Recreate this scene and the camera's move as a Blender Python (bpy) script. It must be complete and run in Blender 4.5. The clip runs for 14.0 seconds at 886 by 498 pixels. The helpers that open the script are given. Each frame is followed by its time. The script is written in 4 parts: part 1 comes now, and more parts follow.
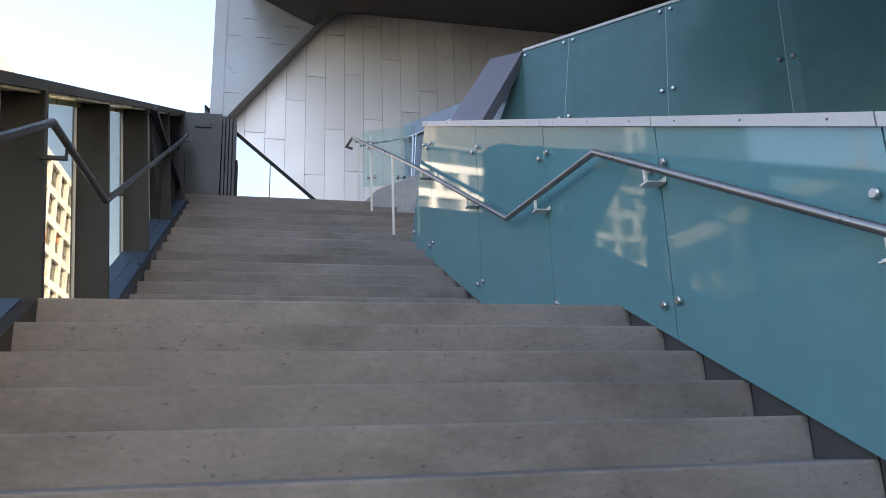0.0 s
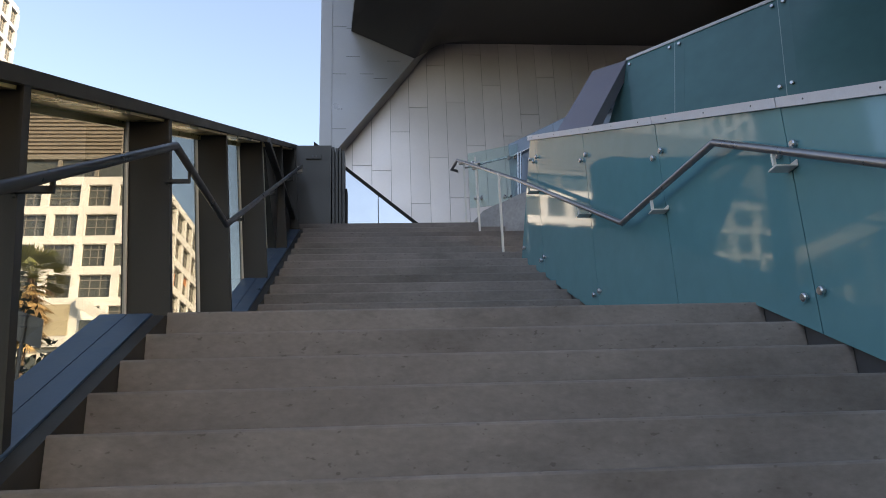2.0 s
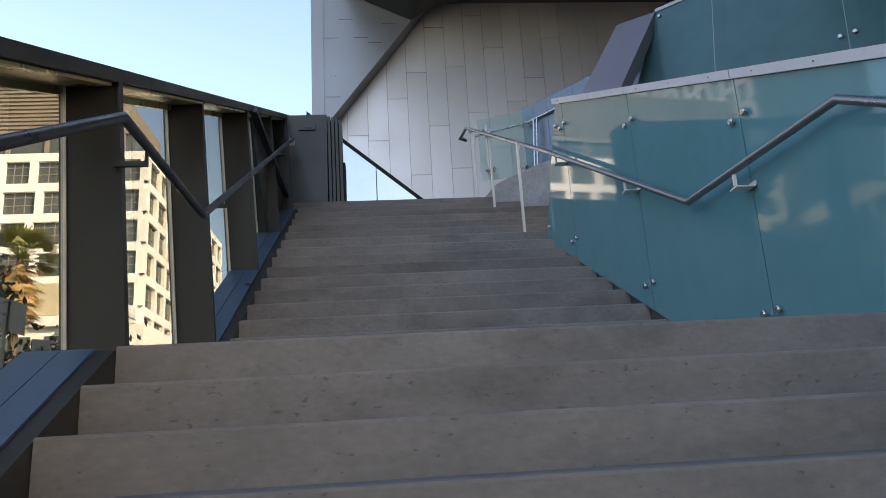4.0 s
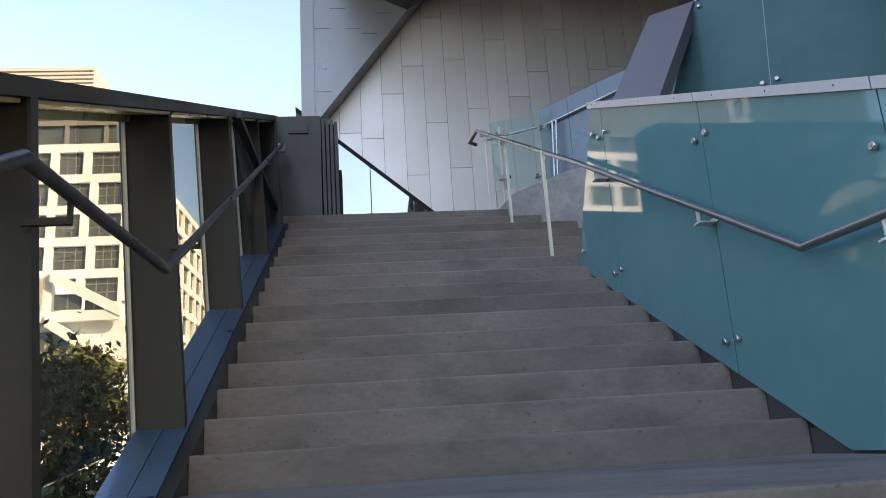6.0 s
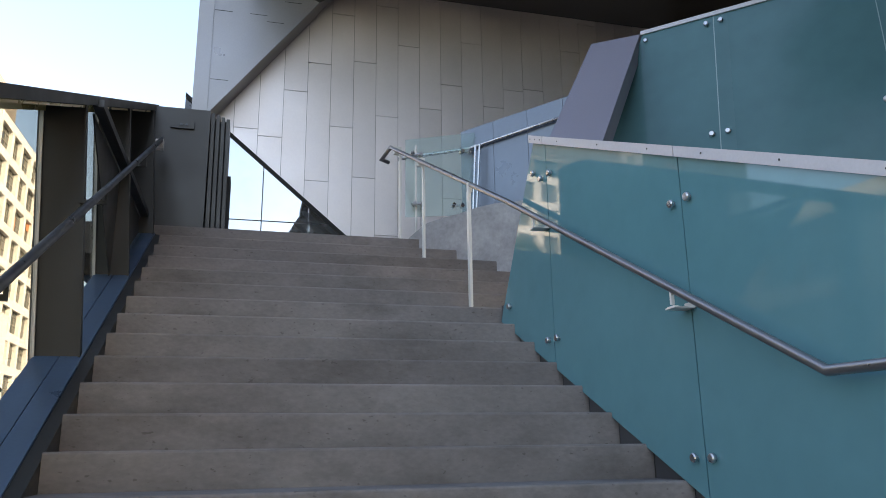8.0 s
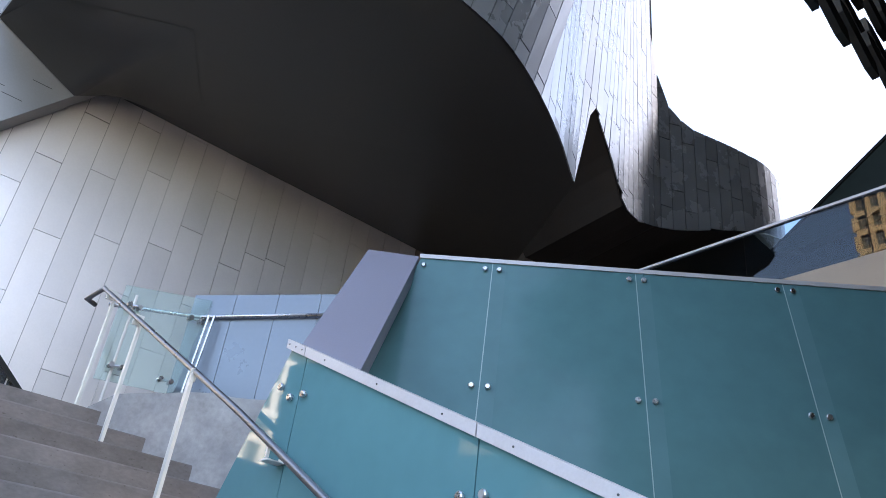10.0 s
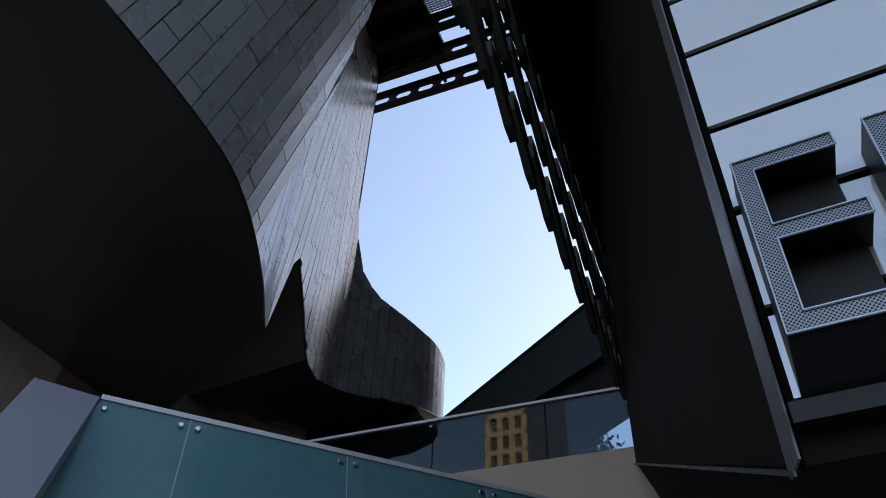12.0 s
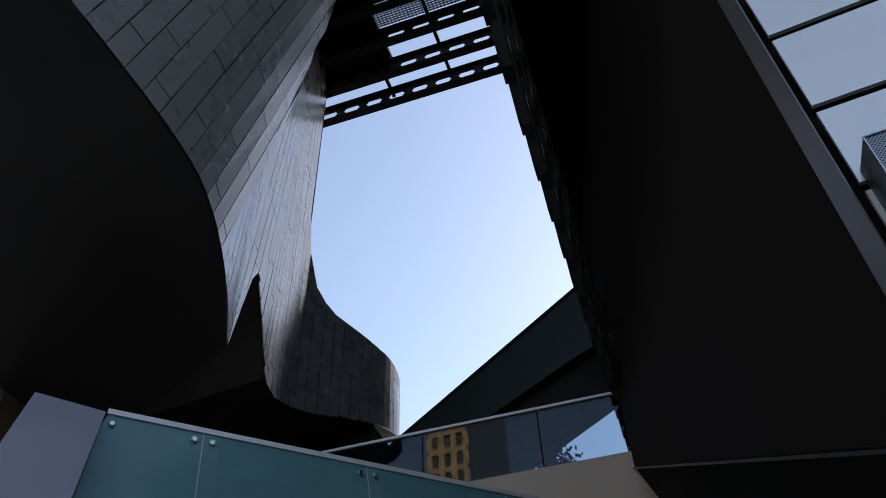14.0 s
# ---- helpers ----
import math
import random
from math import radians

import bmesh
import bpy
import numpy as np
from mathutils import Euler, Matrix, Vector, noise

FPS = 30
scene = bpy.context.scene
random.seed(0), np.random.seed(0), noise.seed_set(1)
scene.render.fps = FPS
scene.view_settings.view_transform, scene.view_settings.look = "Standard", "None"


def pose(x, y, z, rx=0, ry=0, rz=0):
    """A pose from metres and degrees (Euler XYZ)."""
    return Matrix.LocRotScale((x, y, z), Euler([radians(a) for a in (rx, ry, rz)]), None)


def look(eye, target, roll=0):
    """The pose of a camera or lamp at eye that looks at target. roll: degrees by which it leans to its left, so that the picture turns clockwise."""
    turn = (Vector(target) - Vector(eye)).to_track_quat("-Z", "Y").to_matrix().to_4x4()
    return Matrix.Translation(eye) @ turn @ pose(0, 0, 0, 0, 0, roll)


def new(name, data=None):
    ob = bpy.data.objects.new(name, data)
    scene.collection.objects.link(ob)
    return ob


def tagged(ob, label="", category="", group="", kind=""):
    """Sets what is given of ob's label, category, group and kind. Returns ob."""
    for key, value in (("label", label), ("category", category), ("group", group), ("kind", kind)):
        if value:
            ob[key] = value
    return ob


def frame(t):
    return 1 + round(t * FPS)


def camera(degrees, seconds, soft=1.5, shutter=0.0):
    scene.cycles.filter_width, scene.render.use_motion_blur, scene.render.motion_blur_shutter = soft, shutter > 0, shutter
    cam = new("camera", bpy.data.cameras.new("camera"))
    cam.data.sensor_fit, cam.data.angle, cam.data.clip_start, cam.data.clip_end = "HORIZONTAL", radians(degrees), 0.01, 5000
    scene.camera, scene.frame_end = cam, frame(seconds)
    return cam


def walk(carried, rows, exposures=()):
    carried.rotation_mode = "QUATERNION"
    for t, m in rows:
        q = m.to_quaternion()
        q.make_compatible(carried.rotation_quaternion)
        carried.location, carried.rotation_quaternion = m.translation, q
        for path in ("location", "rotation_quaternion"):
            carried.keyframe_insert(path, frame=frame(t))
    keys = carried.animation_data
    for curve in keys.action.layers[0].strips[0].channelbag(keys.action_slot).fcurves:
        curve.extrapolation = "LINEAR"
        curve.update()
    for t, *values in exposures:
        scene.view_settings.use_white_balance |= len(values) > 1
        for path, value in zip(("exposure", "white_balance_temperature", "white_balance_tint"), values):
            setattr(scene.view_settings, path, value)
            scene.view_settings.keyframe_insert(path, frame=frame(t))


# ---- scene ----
cam = camera(60.9, 14.0, soft=0.95)
PATH = [
    (0, (1.095, -3.900, -0.778), (1.535, -2.020, -0.258), -1.8),
    (0.5, (1.166, -3.598, -0.751), (1.400, -1.739, -0.052), -1.9),
    (1, (1.087, -4.168, -1.066), (1.221, -2.289, -0.393), -2.7),
    (1.5, (1.041, -4.01, -0.972), (1.222, -2.123, -0.336), -2.0),
    (2, (1.076, -3.771, -0.887), (1.235, -1.872, -0.282), -2.1),
    (2.5, (1.049, -3.556, -0.786), (1.17, -1.649, -0.195), -5.1),
    (3, (0.968, -3.317, -0.635), (1.084, -1.388, -0.119), -4.3),
    (3.2, (0.972, -3.218, -0.61), (1.098, -1.296, -0.072), -3.5),
    (5.3, (0.907, -2.19, -0.033), (1.124, -0.265, 0.462), -4.3),
    (5.5, (0.86, -2.088, 0.028), (1.043, -0.162, 0.535), -3.4),
    (6, (0.828, -1.861, 0.152), (1.029, 0.065, 0.652), -3.6),
    (6.5, (0.828, -1.612, 0.29), (1.029, 0.316, 0.783), -3.0),
    (7, (0.759, -1.379, 0.425), (0.953, 0.553, 0.906), -3.1),
    (7.2, (0.745, -1.302, 0.468), (0.986, 0.626, 0.94), -3.2),
    (9.3, (0.941, -0.358, 1.068), (1.765, 1.302, 1.819), 4.9),
    (9.5, (0.932, -0.285, 1.109), (1.812, 1.314, 1.926), 5.1),
    (10, (0.811, -0.093, 1.235), (1.867, 1.302, 2.205), 7.6),
    (10.5, (0.759, 0.067, 1.319), (1.856, 1.443, 2.27), 5.9),
    (11, (0.853, 0.285, 1.48), (2.108, 1.361, 2.607), 8.0),
    (11.5, (0.854, 0.416, 1.516), (2.167, 1.243, 2.777), 5.6),
    (12, (0.759, 0.592, 1.643), (2.116, 1.191, 2.984), 2.7),
    (12.5, (0.727, 0.721, 1.691), (2.062, 1.174, 3.109), -0.2),
    (13, (0.827, 0.883, 1.727), (2.117, 1.34, 3.185), -4.3),
    (13.5, (0.729, 1.11, 1.68), (1.961, 1.484, 3.21), -3.4),
    (14, (0.722, 1.325, 1.653), (2.109, 1.75, 3.03), -2.6),
]
EXPOSURES = [(0.0, 2.25, 7900, 14), (0.5, 2.15, 7900, 14), (1.0, 1.7, 7800, 14), (1.5, 1.4, 8050, 13), (2.0, 1.6, 8000, 14), (3.0, 1.73, 7700, 13), (5.3, 1.88, 7700, 12), (6.5, 1.92, 7900, 13), (7.2, 1.95, 8000, 13), (9.5, 2.6, 7900, 15), (10.0, 2.78, 7450, 15), (10.5, 2.8, 7450, 15), (11.0, 2.42, 6850, 15), (11.5, 1.65, 7400, 14), (12.0, 1.3, 7300, 12), (12.5, 1.16, 7300, 12), (13.5, 1.14, 7400, 12), (14.0, 1.12, 7300, 12)]
walk(cam, [(t, look(eye, target, roll)) for t, eye, target, roll in PATH], EXPOSURES)

# ---------------- light ----------------
SUN_EL, SUN_AZ = 30.0, -38.0          # elevation; direction towards the sun, degrees from +x
world = bpy.data.worlds.new("world")
scene.world = world
world.use_nodes = True
wn = world.node_tree
sky = wn.nodes.new("ShaderNodeTexSky")
sky.sky_type = "NISHITA"
sky.sun_disc = False
sky.sun_elevation = radians(SUN_EL)
sky.sun_rotation = radians(90 - SUN_AZ)
sky.air_density, sky.dust_density, sky.ozone_density = 1.0, 1.2, 1.5
wn.links.new(sky.outputs[0], wn.nodes["Background"].inputs[0])
wn.nodes["Background"].inputs[1].default_value = 0.15
sun_data = bpy.data.lights.new("sun", "SUN")
sun_data.energy, sun_data.angle, sun_data.color = 4.2, radians(0.5), (1.0, 0.89, 0.73)
sun = new("sun", sun_data)
sun_dir = Vector((math.cos(radians(SUN_EL)) * math.cos(radians(SUN_AZ)), math.cos(radians(SUN_EL)) * math.sin(radians(SUN_AZ)), math.sin(radians(SUN_EL))))
sun.matrix_world = look(sun_dir * 200, (0, 0, 0))


# ---------------- materials ----------------
def material(name, color, rough=0.6, metal=0.0, spread=0.12, scale=3.0, fine=60.0, bump=0.15, spec=0.5, piece=0.0, stain=None, stain_scale=0.6, stain_amount=0.5, stretch=(1, 1, 1), rough_spread=0.1, speck=0.0):
    m = bpy.data.materials.new(name)
    m.use_nodes = True
    nt = m.node_tree
    b = nt.nodes["Principled BSDF"]
    L = nt.links.new
    geo = nt.nodes.new("ShaderNodeNewGeometry")
    mp = nt.nodes.new("ShaderNodeMapping")
    mp.inputs["Scale"].default_value = stretch
    L(geo.outputs["Position"], mp.inputs[0])
    n1 = nt.nodes.new("ShaderNodeTexNoise")
    n1.inputs["Scale"].default_value, n1.inputs["Detail"].default_value, n1.inputs["Roughness"].default_value = scale, 6, 0.65
    n2 = nt.nodes.new("ShaderNodeTexNoise")
    n2.inputs["Scale"].default_value, n2.inputs["Detail"].default_value = fine, 4
    L(mp.outputs[0], n1.inputs[0]), L(mp.outputs[0], n2.inputs[0])
    mix = nt.nodes.new("ShaderNodeMath")
    mix.operation = "MULTIPLY_ADD"
    L(n2.outputs[0], mix.inputs[0])
    mix.inputs[1].default_value = 0.4
    L(n1.outputs[0], mix.inputs[2])
    ramp = nt.nodes.new("ShaderNodeMapRange")
    ramp.inputs["From Min"].default_value, ramp.inputs["From Max"].default_value = 0.4, 1.0
    ramp.inputs["To Min"].default_value, ramp.inputs["To Max"].default_value = 1 - spread, 1 + spread
    L(mix.outputs[0], ramp.inputs["Value"])
    value = ramp.outputs[0]
    if piece:
        info = nt.nodes.new("ShaderNodeObjectInfo")
        pr = nt.nodes.new("ShaderNodeMapRange")
        pr.inputs["To Min"].default_value, pr.inputs["To Max"].default_value = 1 - piece, 1 + piece
        L(info.outputs["Random"], pr.inputs["Value"])
        mul = nt.nodes.new("ShaderNodeMath")
        mul.operation = "MULTIPLY"
        L(value, mul.inputs[0]), L(pr.outputs[0], mul.inputs[1])
        value = mul.outputs[0]
    sc = nt.nodes.new("ShaderNodeVectorMath")
    sc.operation = "SCALE"
    sc.inputs[0].default_value = color
    L(value, sc.inputs["Scale"])
    col = sc.outputs[0]
    if stain:
        n3 = nt.nodes.new("ShaderNodeTexNoise")
        n3.inputs["Scale"].default_value, n3.inputs["Detail"].default_value, n3.inputs["Roughness"].default_value = stain_scale, 8, 0.7
        L(mp.outputs[0], n3.inputs[0])
        r3 = nt.nodes.new("ShaderNodeMapRange")
        r3.inputs["From Min"].default_value, r3.inputs["From Max"].default_value = 0.5, 0.72
        r3.inputs["To Max"].default_value = stain_amount
        L(n3.outputs[0], r3.inputs["Value"])
        mx = nt.nodes.new("ShaderNodeMix")
        mx.data_type = "RGBA"
        L(r3.outputs[0], mx.inputs["Factor"])
        L(col, mx.inputs[6])
        mx.inputs[7].default_value = (*stain, 1)
        col = mx.outputs[2]
    if speck:
        n4 = nt.nodes.new("ShaderNodeTexNoise")
        n4.inputs["Scale"].default_value, n4.inputs["Detail"].default_value = 38.0, 2
        L(mp.outputs[0], n4.inputs[0])
        r4 = nt.nodes.new("ShaderNodeMapRange")
        r4.inputs["From Min"].default_value, r4.inputs["From Max"].default_value = 0.67, 0.74
        r4.inputs["To Max"].default_value = speck
        L(n4.outputs[0], r4.inputs["Value"])
        m4 = nt.nodes.new("ShaderNodeMix")
        m4.data_type = "RGBA"
        L(r4.outputs[0], m4.inputs["Factor"])
        L(col, m4.inputs[6])
        m4.inputs[7].default_value = (color[0] * 0.4, color[1] * 0.38, color[2] * 0.36, 1)
        col = m4.outputs[2]
    L(col, b.inputs["Base Color"])
    rr = nt.nodes.new("ShaderNodeMapRange")
    rr.inputs["From Min"].default_value, rr.inputs["From Max"].default_value = 0.3, 0.7
    rr.inputs["To Min"].default_value, rr.inputs["To Max"].default_value = max(0.0, rough - rough_spread), min(1.0, rough + rough_spread)
    L(n1.outputs[0], rr.inputs["Value"])
    L(rr.outputs[0], b.inputs["Roughness"])
    b.inputs["Metallic"].default_value = metal
    b.inputs["Specular IOR Level"].default_value = spec
    if bump:
        bp = nt.nodes.new("ShaderNodeBump")
        bp.inputs["Strength"].default_value, bp.inputs["Distance"].default_value = bump, 0.01
        L(mix.outputs[0], bp.inputs["Height"])
        L(bp.outputs[0], b.inputs["Normal"])
    return m


def glass(name, tint=(1, 1, 1), rough=0.0, clear=0.8):
    """Thin pane: mostly see-through, with mirror gloss that grows towards grazing."""
    m = bpy.data.materials.new(name)
    m.use_nodes = True
    nt = m.node_tree
    nt.nodes.remove(nt.nodes["Principled BSDF"])
    tr = nt.nodes.new("ShaderNodeBsdfTransparent")
    tr.inputs[0].default_value = (*[c * clear for c in tint], 1)
    gl = nt.nodes.new("ShaderNodeBsdfGlossy")
    gl.inputs["Roughness"].default_value = rough
    lw = nt.nodes.new("ShaderNodeLayerWeight")
    pw = nt.nodes.new("ShaderNodeMath")
    pw.operation = "POWER"
    pw.inputs[1].default_value = 5.0
    lw.inputs[0].default_value = 0.5
    nt.links.new(lw.outputs["Facing"], pw.inputs[0])
    fr = nt.nodes.new("ShaderNodeMath")
    fr.operation = "MULTIPLY_ADD"
    fr.inputs[1].default_value, fr.inputs[2].default_value = 0.9, 0.04
    nt.links.new(pw.outputs[0], fr.inputs[0])
    mx = nt.nodes.new("ShaderNodeMixShader")
    nt.links.new(fr.outputs[0], mx.inputs[0])
    nt.links.new(tr.outputs[0], mx.inputs[1])
    nt.links.new(gl.outputs[0], mx.inputs[2])
    nt.links.new(mx.outputs[0], nt.nodes["Material Output"].inputs[0])
    return m


CONCRETE = material("stair_concrete", (0.23, 0.208, 0.204), 0.95, spec=0.15, spread=0.28, scale=1.6, fine=40, bump=0.3, stain=(0.10, 0.09, 0.085), stain_scale=1.3, stain_amount=0.75, piece=0.08, speck=0.55, stretch=(0.7, 1, 1.3))
CURB_CONCRETE = material("kerb_concrete", (0.35, 0.34, 0.345), 0.8, spread=0.35, scale=4, fine=25, bump=0.35, stain=(0.25, 0.24, 0.25), stain_scale=3.0, stain_amount=0.7)
DARK_METAL = material("dark_painted_steel", (0.036, 0.0355, 0.0355), 0.42, spread=0.12, scale=2, fine=90, bump=0.04)
BLUE_CURB = material("blue_grey_metal_sill", (0.115, 0.19, 0.31), 0.35, metal=0.45, spread=0.15, scale=3, fine=50, bump=0.05)
CAP_METAL = material("pale_cap_metal", (0.5, 0.49, 0.53), 0.45, metal=0.25, spread=0.1, scale=5, fine=80, bump=0.04)
PURPLE = material("violet_grey_panel", (0.24, 0.23, 0.285), 0.42, metal=0.2, spread=0.07, scale=1.5, fine=70, bump=0.03)
TEAL = material("teal_back_painted_glass", (0.096, 0.245, 0.285), 0.042, spread=0.1, scale=0.8, fine=8, bump=0, spec=0.55, rough_spread=0.02)
TEAL_MATT = material("frosted_teal_glass", (0.07, 0.172, 0.193), 0.14, spread=0.14, scale=0.7, fine=5, bump=0, spec=0.4, rough_spread=0.05)
TEAL_PALE = material("pale_teal_edge_band", (0.082, 0.185, 0.21), 0.2, spread=0.12, scale=0.9, fine=5, bump=0, spec=0.3, rough_spread=0.05)
GREEN_EDGE = material("green_glass_edge", (0.28, 0.40, 0.42), 0.2, spread=0.05, bump=0)
STEEL = material("brushed_steel", (0.55, 0.55, 0.57), 0.28, metal=1.0, spread=0.08, scale=8, fine=120, bump=0.03)
RAIL_STEEL = material("dull_steel_tube", (0.3, 0.29, 0.3), 0.33, metal=0.9, spread=0.1, scale=6, fine=120, bump=0.03)
RAIL_DARK = material("dark_steel_tube", (0.075, 0.08, 0.09), 0.33, metal=0.6, spread=0.1, scale=6, fine=120, bump=0.03)
# gold of sunlight bounced under the beam, put into the colour
BOUNCE_STRIP = material("warm_bounce_strip", (0.6, 0.45, 0.2), 0.3, metal=0.5, spread=0.1, scale=3, fine=60, bump=0.03)
WHITE_POST = material("pale_painted_steel", (0.72, 0.70, 0.67), 0.45, spread=0.06, scale=6, fine=90, bump=0.03)
CLAD = material("pale_zinc_panel", (0.81, 0.765, 0.775), 0.46, metal=0.74, spread=0.06, scale=0.9, fine=30, bump=0.03, piece=0.06)
CLAD_JOINT = material("panel_joint_shadow_gap", (0.17, 0.165, 0.165), 0.7, spread=0.1)
ZINC = material("blue_grey_zinc", (0.277, 0.286, 0.305), 0.28, metal=0.48, spread=0.05, scale=0.5, fine=25, bump=0.0, piece=0.1, rough_spread=0.04)
FACADE = material("grey_facade_panel", (0.31, 0.312, 0.325), 0.36, metal=0.5, spread=0.1, scale=0.6, fine=30, bump=0.03)
SOFFIT = material("black_soffit_panel", (0.038, 0.035, 0.032), 0.36, spread=0.15, scale=0.4, fine=20, bump=0.03, spec=0.8)
MATT_BLACK = material("matt_black_cladding", (0.016, 0.0125, 0.0105), 0.9, spread=0.2, scale=1, fine=30, bump=0.03, spec=0.1)
BRONZE = material("dark_bronze_panel", (0.19, 0.15, 0.13), 0.55, metal=0.1, spread=0.1, scale=0.9, fine=30, bump=0.03, piece=0.1)
BLACK = material("black_metal", (0.008, 0.008, 0.009), 0.75, spread=0.2, scale=1, fine=30, bump=0.03)
SLATE = material("slate_base_plate", (0.07, 0.068, 0.075), 0.5, spread=0.12, scale=4, fine=60, bump=0.08, piece=0.1)
BLUE_WALL = material("blue_grey_wall_panel", (0.175, 0.205, 0.255), 0.34, metal=0.4, spread=0.07, scale=1.2, fine=30, bump=0.02, piece=0.04)
BEIGE = material("beige_rendered_parapet", (0.40, 0.33, 0.28), 0.8, spread=0.08, scale=1.5, fine=80, bump=0.1)
BROWN = material("brown_wall", (0.12, 0.095, 0.08), 0.7, spread=0.15, scale=1.0, fine=30, bump=0.1)
MIRROR_GLASS = material("sky_reflecting_glazing", (0.46, 0.50, 0.54), 0.02, metal=0.9, spread=0.05, bump=0, spec=1.0, rough_spread=0.01)
SIGN_GLASS = material("milky_reflecting_glass", (0.8, 0.79, 0.775), 0.06, metal=0.5, spread=0.05, scale=0.6, fine=3, bump=0, rough_spread=0.03)
DARK_GLASS = material("dark_green_glazing", (0.022, 0.034, 0.033), 0.4, spread=0.1, bump=0, spec=0.3, rough_spread=0.02)
GREENISH = glass("greenish_clear_glass", (0.86, 0.95, 0.92), 0.0, 0.9)
GREY_PANE = glass("grey_tinted_glass", (0.9, 0.9, 0.85), 0.0, 0.75)
PERF = material("perforated_steel_face", (0.30, 0.31, 0.33), 0.4, metal=0.8, spread=0.1, scale=5, fine=90, bump=0.02)
LETTER = material("dark_letter_return", (0.009, 0.009, 0.01), 0.5, metal=0.2, spread=0.1, scale=3, fine=60, bump=0.02)
WHITE_WALL = material("cream_concrete_frame", (0.80, 0.785, 0.755), 0.8, spread=0.06, scale=0.2, fine=6, bump=0.05)
WINDOW = material("dark_window_glass", (0.08, 0.085, 0.075), 0.12, spread=0.3, scale=0.3, fine=4, bump=0, spec=0.7)
MULLION = material("window_bar", (0.22, 0.2, 0.17), 0.6, spread=0.1)
RECESS_SHADE = material("recess_shade_tan", (0.5, 0.43, 0.3), 0.6, spread=0.1, scale=0.3, fine=6)
ORANGE = material("orange_blind", (0.6, 0.24, 0.1), 0.7, spread=0.1, scale=0.5, fine=8)
TOWER = material("pale_tower_panel", (0.34, 0.35, 0.37), 0.6, spread=0.1, scale=0.2, fine=5)
TAN = material("tan_tower_wall", (0.55, 0.42, 0.26), 0.8, spread=0.1, scale=0.3, fine=5)
ROOF = material("reddish_plant_screen", (0.235, 0.2, 0.165), 0.7, spread=0.1, scale=0.2, fine=8)
GROUND = material("street_asphalt", (0.07, 0.068, 0.065), 0.9, spread=0.25, scale=0.2, fine=20, bump=0.2)
BARK = material("bark", (0.13, 0.09, 0.06), 0.9, spread=0.3, scale=4, fine=40, bump=0.5)
# leaf green darkened to hold the shade the street trees stand in
SHADED_LEAF = material("shaded_leaf_green", (0.036, 0.05, 0.018), 0.6, spread=0.4, scale=1.2, fine=10, bump=0)
# frond and garden leaf green, brightened to hold the sun on it
SUNLIT_LEAF = material("sunlit_frond_green", (0.19, 0.2, 0.055), 0.6, spread=0.4, scale=1.0, fine=10, bump=0)
PALM_DRY = material("dry_palm_skirt", (0.5, 0.34, 0.16), 0.8, spread=0.4, scale=1.0, fine=10, bump=0)


# ---------------- builders ----------------
def link(name, verts, faces, mat, parent=None, label="", smooth=False):
    me = bpy.data.meshes.new(name)
    me.from_pydata([tuple(v) for v in verts], [], faces)
    me.materials.append(mat)
    bm = bmesh.new()
    bm.from_mesh(me)
    bmesh.ops.recalc_face_normals(bm, faces=bm.faces)
    bm.to_mesh(me)
    bm.free()
    if smooth:
        me.polygons.foreach_set("use_smooth", [True] * len(me.polygons))
    ob = new(name, me)
    if parent:
        ob.parent = parent
    if label:
        ob["label"] = label
    return ob


def part(name, bm, mat, parent=None, label="", smooth=False):
    """One bmesh as one mesh object under its thing."""
    me = bpy.data.meshes.new(name)
    bmesh.ops.recalc_face_normals(bm, faces=bm.faces)
    bm.to_mesh(me)
    bm.free()
    me.materials.append(mat)
    if smooth:
        me.polygons.foreach_set("use_smooth", [True] * len(me.polygons))
    ob = new(name, me)
    if parent:
        ob.parent = parent
    if label:
        ob["label"] = label
    return ob


def thing(name, label="", category="", group="", kind="", at=(0, 0, 0)):
    ob = new(name)
    ob.location = at
    ob.empty_display_size = 0.2
    bpy.context.view_layer.update()
    return tagged(ob, label, category, group, kind)


def prism(bm, pts, off):
    """Closed prism: polygon pts (3D) swept by the vector off."""
    off = Vector(off)
    a = [bm.verts.new(Vector(p)) for p in pts]
    b = [bm.verts.new(Vector(p) + off) for p in pts]
    bm.faces.new(a)
    bm.faces.new(b[::-1])
    n = len(a)
    for i in range(n):
        j = (i + 1) % n
        bm.faces.new((a[i], a[j], b[j], b[i]))


def box(bm, lo, hi):
    (x0, y0, z0), (x1, y1, z1) = lo, hi
    prism(bm, [(x0, y0, z0), (x1, y0, z0), (x1, y1, z0), (x0, y1, z0)], (0, 0, z1 - z0))


def bevel(bm, w=0.008, seg=1):
    bmesh.ops.bevel(bm, geom=[e for e in bm.edges if e.is_manifold and e.calc_face_angle(0) > 0.5], offset=w, segments=seg, affect="EDGES", profile=0.5)


def slab(pts, off, bev=0.0):
    bm = bmesh.new()
    prism(bm, pts, off)
    if bev:
        bevel(bm, bev)
    return bm


def block(lo, hi, bev=0.0):
    bm = bmesh.new()
    box(bm, lo, hi)
    if bev:
        bevel(bm, bev)
    return bm


def rod(bm, a, b, r, n=12, r2=None):
    """A round bar from a to b."""
    a, b = Vector(a), Vector(b)
    m = Matrix.Translation((a + b) / 2) @ (b - a).to_track_quat("Z", "Y").to_matrix().to_4x4()
    bmesh.ops.create_cone(bm, cap_ends=True, segments=n, radius1=r, radius2=r if r2 is None else r2, depth=(b - a).length, matrix=m)


